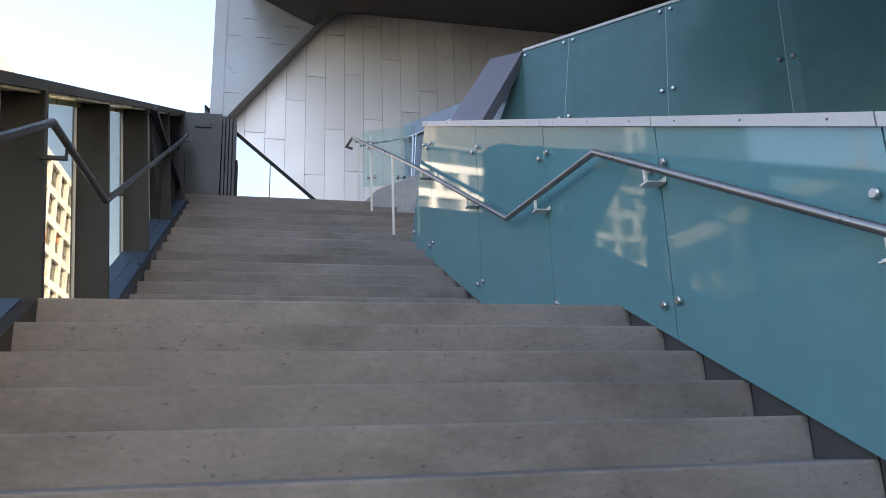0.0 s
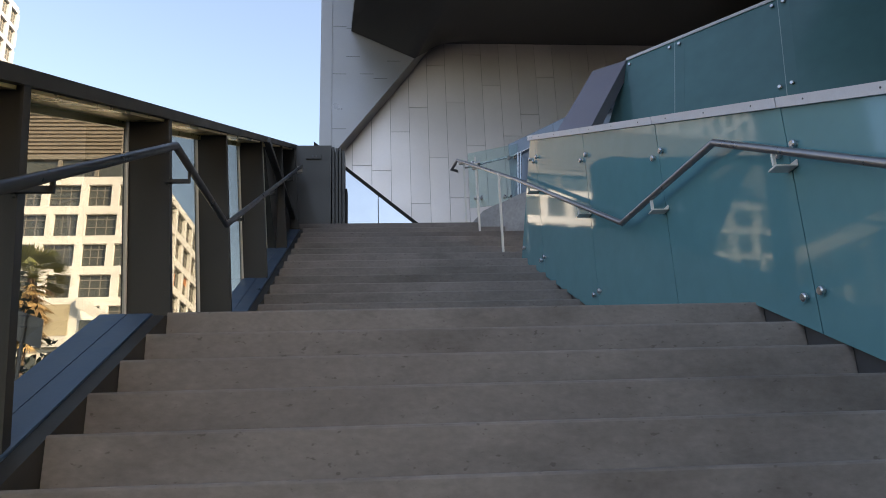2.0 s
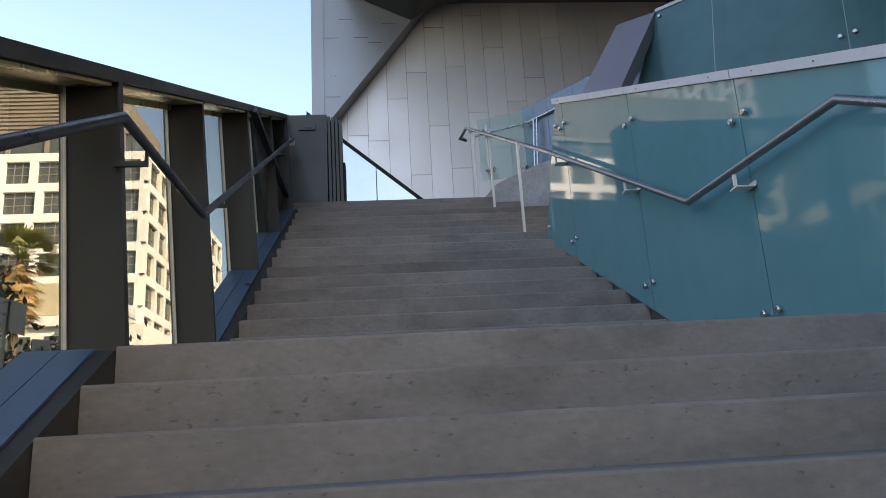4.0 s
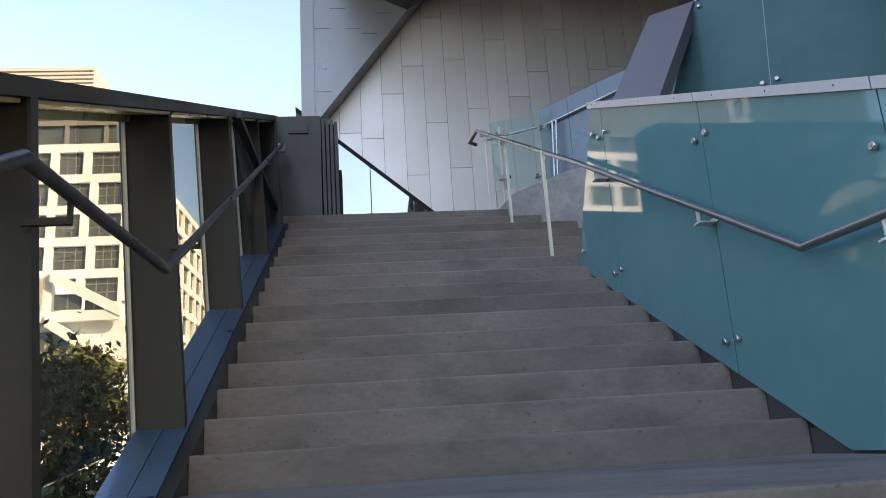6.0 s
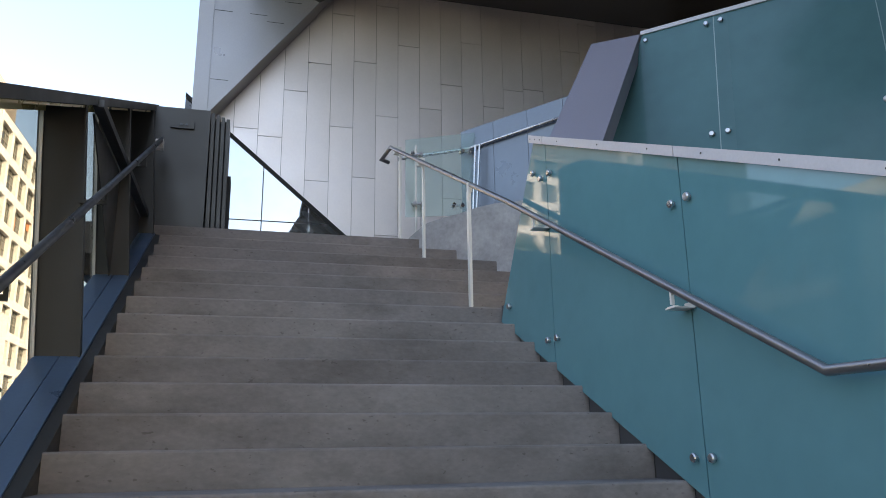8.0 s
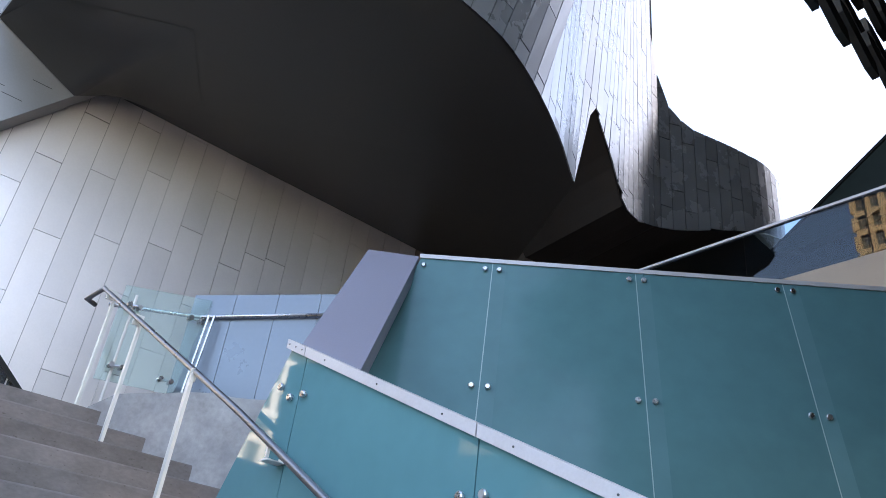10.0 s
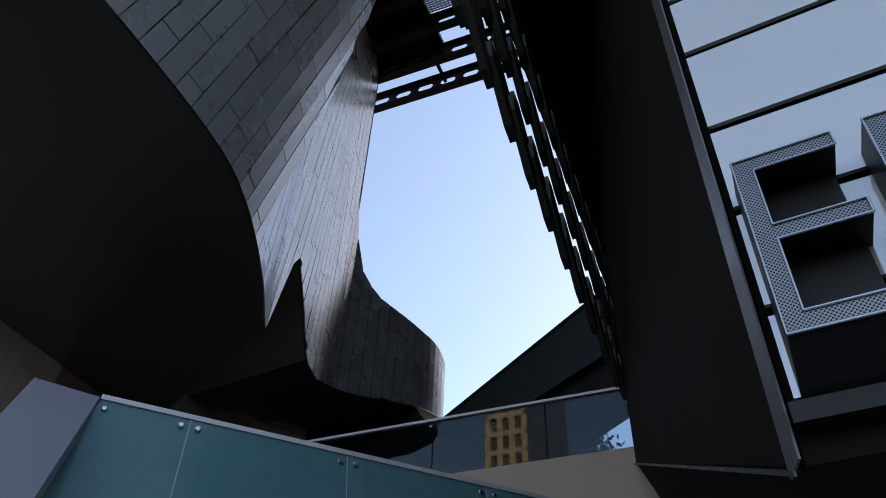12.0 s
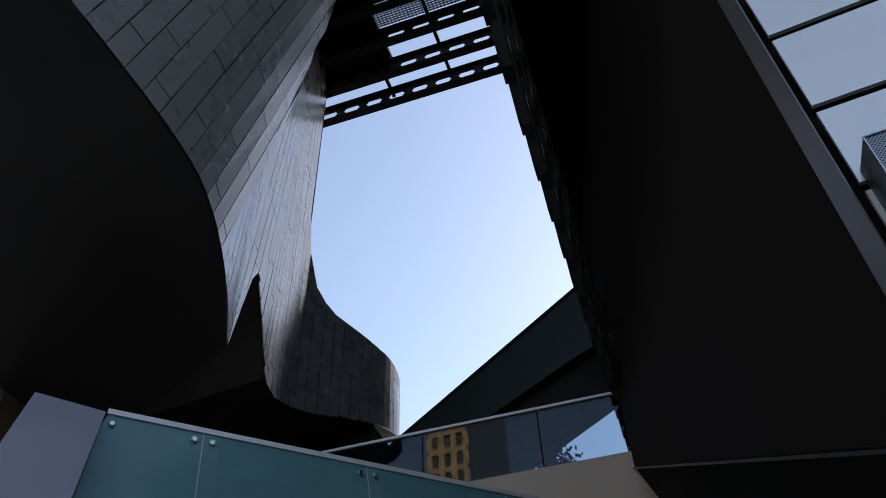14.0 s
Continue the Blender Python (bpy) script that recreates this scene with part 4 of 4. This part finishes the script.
# ---------------- raised terrace with glass balustrade ----------------
tfloor = part("floor_terrace", block((9.4, 1.6, 5.2), (25.0, 13.5, 5.5)), BEIGE)
tagged(tfloor, "beige paved terrace floor behind the parapet", "floor", kind="structure")
terrace = part("wall_terrace", block((9.09, 1.38, 2.4), (9.4, 13.5, 5.95), 0.01), BEIGE)
tagged(terrace, "smooth beige terrace parapet", "wall", kind="structure")
BAL_GLASS = glass("blue_grey_glass", (0.55, 0.66, 0.75), 0.0, 0.8)
bal = thing("glass_balustrade", "reflecting glass balustrade with thin pale top rail", "balustrade", at=(9.1, 4, 5.95))
for i in range(6):
    y0 = 1.2 + i * 1.55
    under(part("glass_panel", slab([(9.12, y0 + 0.01, 5.952), (9.12, y0 + 1.54, 5.952), (9.12, y0 + 1.54, 6.75), (9.12, y0 + 0.01, 6.75)], (0.02, 0, 0)), BAL_GLASS), bal)
bm = block((9.09, 1.2, 6.75), (9.15, 10.5, 6.785), 0.004)
under(part("top_rail", bm, CAP_METAL), bal)
brown = part("wall_brown", block((10.6, -2.5, -5.5), (30.0, -2.2, 8.4)), BROWN)
tagged(brown, "dark brown wall under the building side", "wall", kind="structure")

# ---------------- dark wedge building beyond ----------------
wb = thing("wedge_building", "dark green-glazed building with a sloping roof edge", "building", at=(21, 4, 3))
under(part("glazed_side", slab([(20, 9.2, 13.1), (20, 3.85, 16.72), (20, -3.0, 21.4), (20, -3.0, 17.6), (20, 3.4, 14.8), (20, 6.4, 13.3), (20, 8.4, 12.95)], (0.38, 0, 0)), DARK_GLASS), wb)
under(part("lower_side", slab([(20.4, 9.3, 13.3), (20.4, 6.4, 13.5), (20.4, 3.4, 14.9), (20.4, -3.0, 17.7), (20.4, -3.0, 16.1), (20.4, 2.2, 13.3), (20.4, 5.1, 11.8), (20.4, 6.3, 10.6), (20.4, 8.0, 6.5), (20.4, 14.0, 6.0), (20.4, 14.0, 17.0), (20.4, 10.2, 14.6)], (0.15, 0, 0)), BLACK), wb)
under(part("roof_edge", slab([(19.95, 9.2, 13.1), (19.95, -3.0, 21.36), (19.95, -3.0, 21.5), (19.95, 9.2, 13.2)], (0.2, 0, 0)), BLACK), wb)

# ---------------- high castellated beams ----------------
gantry = thing("steel_gantry", "black castellated steel beams with grating decks overhead", "gantry", at=(12, 5, 21))


def castellated(x, y0, y1, z0, h, pitch):
    bm = bmesh.new()
    cnt = int((y1 - y0) / pitch)
    hr = h * 0.30
    for i in range(cnt):
        a = y0 + i * pitch
        c = a + pitch / 2
        zc = z0 + h / 2
        hx = [(c - pitch * 0.36, zc), (c - pitch * 0.19, zc + hr), (c + pitch * 0.19, zc + hr), (c + pitch * 0.36, zc), (c + pitch * 0.19, zc - hr), (c - pitch * 0.19, zc - hr)]
        quads = [[(a, zc), hx[0], hx[1], (c - pitch * 0.19, z0 + h), (a, z0 + h)], [hx[1], hx[2], (c + pitch * 0.19, z0 + h), (c - pitch * 0.19, z0 + h)], [hx[2], hx[3], (a + pitch, zc), (a + pitch, z0 + h), (c + pitch * 0.19, z0 + h)],
                 [(a, zc), hx[0], hx[5], (c - pitch * 0.19, z0), (a, z0)], [hx[5], hx[4], (c + pitch * 0.19, z0), (c - pitch * 0.19, z0)], [hx[4], hx[3], (a + pitch, zc), (a + pitch, z0), (c + pitch * 0.19, z0)]]
        for qd in quads:
            prism(bm, [(x, yy, zz) for yy, zz in qd], (0.03, 0, 0))
    box(bm, (x - 0.12, y0, z0 - 0.04), (x + 0.15, y1, z0))
    box(bm, (x - 0.12, y0, z0 + h), (x + 0.15, y1, z0 + h + 0.04))
    return bm


for x in (13.75, 12.75, 11.7, 10.6, 9.5, 8.4, 7.2):
    y1 = 10.6
    under(part("beam", castellated(x, 1.4, y1, 21.5, 0.62, 0.78), BLACK), gantry)
for y in (2.4, 4.6, 6.6):
    under(part("tie", block((7.0, y, 22.1), (14.0, y + 0.1, 22.2)), BLACK), gantry)
for x0, x1 in ((7.3, 8.3), (8.5, 9.4), (9.6, 10.5), (10.7, 11.6)):
    bm = bmesh.new()
    for k in range(12):
        xx = x0 + (x1 - x0) * k / 12
        box(bm, (xx, 3.3, 22.2), (xx + 0.035, 6.2, 22.24))
    for k in range(26):
        yy = 3.3 + 2.9 * k / 26
        box(bm, (x0, yy, 22.24), (x1, yy + 0.04, 22.27))
    under(part("grating", bm, RAIL_STEEL, None, "pale steel grating deck"), gantry)
under(part("deck", block((6.5, 6.25, 22.3), (13.2, 10.6, 22.5)), BLACK), gantry)
# the gantry stands farther off, behind the curved wall
pivot = Vector((0.75, 0.72, 1.68))
gantry.matrix_world = Matrix.Translation(pivot) @ Matrix.Scale(1.34, 4) @ Matrix.Translation(-pivot) @ gantry.matrix_world

# ---------------- street and city ----------------
ground = part("ground", block((-1500, -1500, -6.0), (1500, 1500, -5.5)), GROUND)
tagged(ground, "grey asphalt street level far below the stair", "ground", kind="structure")


def wall_grid(root, origin, along, out, cols, rows, z0, bay, floor, wide, mat):
    """Cream frame of piers and bands with recessed dark windows."""
    along, out = Vector(along), Vector(out)
    total = sum(bay[i % len(bay)] for i in range(cols))
    bm = bmesh.new()

    def slab3(u0, u1, za, zb, d0, d1):
        p = [origin + along * u0 + out * d0, origin + along * u1 + out * d0, origin + along * u1 + out * d1, origin + along * u0 + out * d1]
        prism(bm, [(q.x, q.y, za) for q in p], (0, 0, zb - za))

    nb = len(bay)
    us = [[sum(bay[(k + r_) % nb] for k in range(i)) for i in range(cols + 1)] for r_ in range(rows)]
    for r_ in range(rows + 1):
        slab3(0, total, z0 + r_ * floor - (floor - wide) / 2, z0 + r_ * floor + (floor - wide) / 2, 0, 0.5)
    for r_ in range(rows):
        for uu in us[r_]:
            slab3(uu - 0.4, uu + 0.4, z0 + r_ * floor + (floor - wide) / 2, z0 + (r_ + 1) * floor - (floor - wide) / 2, 0, 0.497)
    part("wall_frame", bm, mat, root)
    for i in range(cols):
        for r_ in range(rows):
            w = bay[(i + r_) % nb] - 0.8
            za, zb = z0 + r_ * floor + (floor - wide) / 2, z0 + (r_ + 1) * floor - (floor - wide) / 2
            a = origin + along * (us[r_][i] + 0.4) + out * 0.1
            b = a + along * w
            wv = [(a.x, a.y, za), (b.x, b.y, za), (b.x, b.y, zb), (a.x, a.y, zb)]
            o2 = out * -0.08
            win = link("window", wv + [(q[0] + o2.x, q[1] + o2.y, q[2]) for q in wv], [(0, 1, 2, 3), (0, 1, 5, 4), (1, 2, 6, 5), (2, 3, 7, 6), (3, 0, 4, 7)], WINDOW, root)
            bmm = bmesh.new()
            for f in (0.33, 0.66):
                c0 = a + along * (w * f)
                prism(bmm, [(c0.x, c0.y, za), ((c0 + along * 0.09).x, (c0 + along * 0.09).y, za), ((c0 + along * 0.09).x, (c0 + along * 0.09).y, zb), (c0.x, c0.y, zb)], out * 0.06)
            for f in (0.4, 0.75):
                zz = za + (zb - za) * f
                prism(bmm, [(a.x, a.y, zz), (b.x, b.y, zz), (b.x, b.y, zz + 0.09), (a.x, a.y, zz + 0.09)], out * 0.062)
            part("glazing_bar", bmm, MULLION, win)


cream = thing("office_building", "cream concrete office block with square dark windows, sunlit", "building", at=(-40, 90, -5.5))
cream.matrix_world = Matrix.Identity(4)
part("core", block((-64, 76.6, -5.5), (-24.5, 113, 33.0)), WINDOW, cream)
wall_grid(cream, Vector((-24, 76, 0)), (-1, 0, 0), (0, -1, 0), 10, 11, -4.9, (4.1, 3.3), 3.42, 2.5, WHITE_WALL)
wall_grid(cream, Vector((-24, 76, 0)), (0, 1, 0), (1, 0, 0), 10, 11, -4.9, (4.1, 3.3), 3.42, 2.5, WHITE_WALL)
part("roof_screen", block((-60, 80, 36.4), (-29.6, 100, 44.6), 0.1), ROOF, cream, "reddish rooftop plant screen")
for k in range(16):
    part("screen_slat", block((-60, 79.85, 36.6 + k * 0.5), (-29.6, 80.0, 36.86 + k * 0.5)), ROOF, cream)
part("top_storey", block((-61, 77.6, 33.0), (-26, 111, 36.4)), WINDOW, cream, "recessed glazed top storey")
for k in range(9):
    part("storey_post", block((-60 + k * 4.1, 77.3, 33.0), (-59.6 + k * 4.1, 77.6, 36.4)), MULLION, cream)
part("storey_beam", block((-61, 77.25, 36.1), (-26, 77.6, 36.5)), MULLION, cream)
for y, z in ((97.0, 32.0), (103.5, 17.4), (84.1, 23.6), (90.5, 25.6)):
    part("blind", block((-23.86, y - 1.1, z - 1.1), (-23.8, y + 1.1, z + 1.1)), ORANGE, cream, "orange window blind")
podium = thing("podium_building", "low cream podium with an outside stair", "building", at=(-30, 70, -5.5))
podium.matrix_world = Matrix.Identity(4)
part("body", block((-60, 66, -5.5), (-26.9, 75.4, 16.9), 0.1), WHITE_WALL, podium)
part("lower_wing", block((-26.9, 66.6, -5.5), (-20.5, 75.4, 12.6), 0.1), WHITE_WALL, podium)
# flat tan block whose colour gives the shade of a recess
part("recess_panel", block((-30.3, 65.9, 13.5), (-27.6, 66.1, 16.4), 0.03), RECESS_SHADE, podium, "tan panel painted as a shaded recess")
part("string_course", block((-60, 65.5, 12.4), (-21.0, 66.0, 13.3), 0.05), WHITE_WALL, podium)
part("stair_parapet", slab([(-26.9, 65.4, 17.0), (-20.9, 65.4, 13.7), (-20.9, 65.4, 12.7), (-26.9, 65.4, 16.0)], (0, 0.5, 0), 0.04), WHITE_WALL, podium)
part("stair_flight", slab([(-27.0, 65.2, 13.0), (-21.5, 65.2, 9.2), (-21.5, 65.2, 8.2), (-27.0, 65.2, 12.0)], (0, 0.9, 0)), WHITE_WALL, podium)
for x0, z0, x1, z1 in ((-26.6, 13.5, -24.3, 14.9), (-24.0, 13.4, -22.4, 14.3), (-36.0, 13.6, -31.5, 16.2), (-34.5, 8.6, -30.0, 11.6), (-28.8, 8.6, -24.8, 11.6)):
    win = part("window", block((x0, 65.92, z0), (x1, 66.08, z1)), WINDOW, podium)
    part("glazing_bar", block(((x0 + x1) / 2 - 0.06, 65.86, z0), ((x0 + x1) / 2 + 0.06, 65.92, z1)), MULLION, win)

glass_tower = thing("glass_tower", "tall pale tower with gridded blue windows", "building", at=(-80, 110, -5.5))
glass_tower.matrix_world = Matrix.Identity(4)
part("core", block((-80, 76.5, -5.5), (-60.6, 109.6, 78)), WINDOW, glass_tower)
wall_grid(glass_tower, Vector((-60.1, 76.4, 0)), (0, 1, 0), (1, 0, 0), 12, 22, 1.0, (2.8,), 3.5, 2.75, TOWER)
part("roof_edge", block((-80.2, 76.2, 78.0), (-59.8, 110.1, 79.0), 0.05), TOWER, glass_tower)

tan = thing("tan_tower", "sunlit tan tower with square windows", "building", at=(-90, 32, -5.5))
tan.matrix_world = Matrix.Identity(4)
part("core", block((-110, 29.4, -5.5), (-80.6, 34.4, 80)), WINDOW, tan)
wall_grid(tan, Vector((-80, 29.0, 0)), (0, 1, 0), (1, 0, 0), 3, 28, -3.0, (1.9,), 3.0, 2.2, TAN)


def tree(name, at, trunk_h, crown, count, mat, label, seed, size=0.16, clusters=26):
    rnd = random.Random(seed)
    root = thing(name, label, "tree", at=at)
    base = Vector(at)
    bm = bmesh.new()
    rod(bm, base, base + Vector((0.1, 0, trunk_h)), 0.22, 10, 0.13)
    cc = base + Vector((0, 0, trunk_h + crown[2] * 0.6))
    centres = []
    for i in range(clusters):
        th, ph = rnd.random() * 6.283, math.acos(1 - 2 * rnd.random())
        rr = 0.45 + 0.55 * rnd.random()
        c = cc + Vector((math.sin(ph) * math.cos(th) * crown[0], math.sin(ph) * math.sin(th) * crown[1], math.cos(ph) * crown[2])) * rr
        centres.append((c, 0.55 + 0.6 * rnd.random()))
        if i % 3 == 0:
            rod(bm, base + Vector((0.08, 0, trunk_h * (0.7 + 0.3 * rnd.random()))), c, 0.07, 6, 0.02)
    under(part("trunk", bm, BARK), root)
    verts, faces = [], []
    for i in range(count):
        c, s = centres[rnd.randrange(clusters)]
        p = c + Vector((rnd.gauss(0, 1), rnd.gauss(0, 1), rnd.gauss(0, 0.8))) * s * 0.55 * min(crown) / 2.2
        d = Vector((rnd.gauss(0, 1), rnd.gauss(0, 1), rnd.gauss(0, 1))).normalized()
        e = d.cross(Vector((rnd.gauss(0, 1), rnd.gauss(0, 1), rnd.gauss(0, 1)))).normalized()
        k = size * (0.6 + 0.8 * rnd.random())
        o = len(verts)
        verts += [p - d * k, p + e * k * 0.45, p + d * k, p - e * k * 0.45]
        faces.append((o, o + 1, o + 2, o + 3))
    cr = link("crown", verts, faces, mat)
    under(cr, root)
    return root


tree("street_tree", (-8.6, 20.5, -5.5), 4.7, (2.9, 2.9, 2.9), 9000, SHADED_LEAF, "dense green street tree beside the stair, leaves coloured as in shade", 1, 0.13, 34)
tree("street_tree", (-15.5, 27.0, -5.5), 5.0, (3.0, 3.0, 3.4), 7000, SHADED_LEAF, "green street tree with open crown, leaves coloured as in shade", 2, 0.15, 30)
for i, (x, y, s) in enumerate(((-25.0, 58.0, 4), (-20.5, 57.0, 5), (-31.0, 60.0, 6), (-37.0, 59.0, 7))):
    tree("garden_tree", (x, y, -5.5), 9.6, (3.2, 3.0, 2.8), 3500, SUNLIT_LEAF, "sunlit green garden tree before the office block", s, 0.26, 22)


def palm(at, h, seed):
    rnd = random.Random(seed)
    root = thing("palm_tree", "fan palm with dry brown skirt under green fronds", "tree", at=at)
    b = Vector(at)
    bm = bmesh.new()
    rod(bm, b, b + Vector((0, 0, h)), 0.3, 10, 0.22)
    under(part("trunk", bm, BARK), root)
    for nm, mat, cnt, z0, z1, lab in (("crown", SUNLIT_LEAF, 150, -0.3, 1.1, "green fan fronds"), ("skirt", PALM_DRY, 260, -1.2, -0.25, "hanging dry fronds")):
        verts, faces = [], []
        for i in range(cnt):
            th = rnd.random() * 6.283
            el = z0 + (z1 - z0) * rnd.random()
            d = Vector((math.cos(th) * math.cos(el), math.sin(th) * math.cos(el), math.sin(el)))
            st_ = b + Vector((0, 0, h - (3.6 * rnd.random() if nm == "skirt" else 0)))
            tip = st_ + d * (1.5 if nm == "crown" else 0.95)
            side = d.cross(Vector((0, 0, 1))).normalized()
            for k in range(7):
                a = (k - 3) * 0.28
                f = d * math.cos(a) + side * math.sin(a)
                e = tip + f * (1.15 if nm == "crown" else 0.9) - Vector((0, 0, 0.15))
                o = len(verts)
                verts += [tip - side * 0.07, tip + side * 0.07, e]
                faces.append((o, o + 1, o + 2))
            o = len(verts)
            verts += [st_ - side * 0.03, st_ + side * 0.03, tip]
            faces.append((o, o + 1, o + 2))
        under(link(nm, verts, faces, mat, None, lab), root)


palm((-22.0, 45.9, -5.5), 18.7, 11)
palm((-16.5, 44.0, -5.5), 9.8, 12)
tree("terrace_tree", (22.6, 4.6, 5.5), 6.2, (1.2, 1.7, 1.4), 3200, SHADED_LEAF, "small leafy tree behind the terrace balustrade", 21, 0.1, 22)
tree("street_tree", (-11.9, 19.5, -5.5), 8.0, (2.0, 2.0, 2.2), 4500, SHADED_LEAF, "tall street tree with open crown, leaves coloured as in shade", 31, 0.13, 26)


def street_sign(x0, x1, z0, z1, xp, drop, label):
    """Grey back of a sign board on a round pole."""
    root = thing("street_sign", label, "sign", at=(xp, 16.75, -5.5))
    under(part("board", slab([(x0, 16.7, z0), (x1, 16.7, z0 - drop), (x1, 16.7, z1 - drop), (x0, 16.7, z1)], (0, 0.02, 0), 0.004), SIGN_BACK, None, "dull grey board back"), root)
    bm_ = bmesh.new()
    rod(bm_, (xp, 16.66, -5.5), (xp, 16.66, z1 - 0.2), 0.045, 10)
    under(part("pole", bm_, SIGN_BACK), root)
    for zz in (z0 + 0.2, z1 - 0.3):
        under(part("clamp", block((xp - 0.07, 16.6, zz), (xp + 0.07, 16.7, zz + 0.04), 0.004), RAIL_DARK), root)


SIGN_BACK = material("dull_sign_metal", (0.22, 0.21, 0.20), 0.5, metal=0.4, spread=0.12, scale=3, fine=40, bump=0.03)
street_sign(-8.95, -7.98, 3.36, 4.15, -8.45, 0.36, "dull grey back of a street sign board on a pole")
street_sign(-7.78, -7.34, 2.15, 2.92, -7.56, 0.05, "small dark grey sign board back on a pole")


CREAM_RENDER = material("cream_render", (0.55, 0.5, 0.42), 0.8, spread=0.15, scale=1, fine=20, bump=0.03)


def terrace_block():
    """Cream low-rise with deep canopies, which the glass guard mirrors."""
    root = thing("low_rise_building", "cream low-rise with deep canopies and dark openings", "building", at=(-36, 28, -5.5))
    under(part("wall", block((-46, 24, -5.5), (-30, 38, 12.0), 0.05), CREAM_RENDER), root)
    for z in (3.2, 7.6, 11.8):
        under(part("canopy", block((-47, 21.5, z), (-27.8, 38.6, z + 1.0), 0.05), CREAM_RENDER), root)
    for k in range(7):
        y = 24.6 + k * 1.95
        for z in (0.2, 4.4, 8.8):
            under(part("window", block((-30.05, y, z), (-29.9, y + 1.35, z + 2.5), 0.02), WINDOW), root)
    for k in range(6):
        x = -45.2 + k * 2.6
        for z in (0.2, 4.4, 8.8):
            under(part("window", block((x, 23.9, z), (x + 1.8, 24.05, z + 2.5), 0.02), WINDOW), root)
    for x, y in ((-28.3, 22.0), (-28.3, 30.0), (-37.0, 22.0), (-28.3, 38.0)):
        under(part("column", block((x - 0.3, y - 0.3, -5.5), (x + 0.3, y + 0.3, 11.8), 0.03), CREAM_RENDER), root)


terrace_block()
# pole colour carries the orange light that falls on the lamps
POLE_SUNLIT = material("orange_lit_steel", (0.62, 0.3, 0.16), 0.5, spread=0.1, scale=2, fine=30, bump=0.02)
for x, y in ((-21.0, 27.6), (-27.6, 20.6)):
    root = thing("street_lamp", "street lamp pole with an arm, orange light in its colour", "street lamp", "lamps on the street", at=(x, y, -5.5))
    bm = bmesh.new()
    rod(bm, (x, y, -5.5), (x, y, 14.2), 0.16, 10, 0.1)
    under(part("pole", bm, POLE_SUNLIT), root)
    bm = bmesh.new()
    rod(bm, (x, y, 14.0), (x + 1.6, y - 0.4, 14.6), 0.06, 8)
    under(part("arm", bm, POLE_SUNLIT), root)
    under(part("lamp_head", block((x + 1.4, y - 0.6, 14.5), (x + 2.1, y - 0.2, 14.65), 0.03), SIGN_BACK), root)
tree("street_tree", (-31.0, 14.5, -5.5), 8.0, (3.2, 3.2, 3.0), 4500, SHADED_LEAF, "leafy street tree before the low-rise", 41, 0.2, 26)
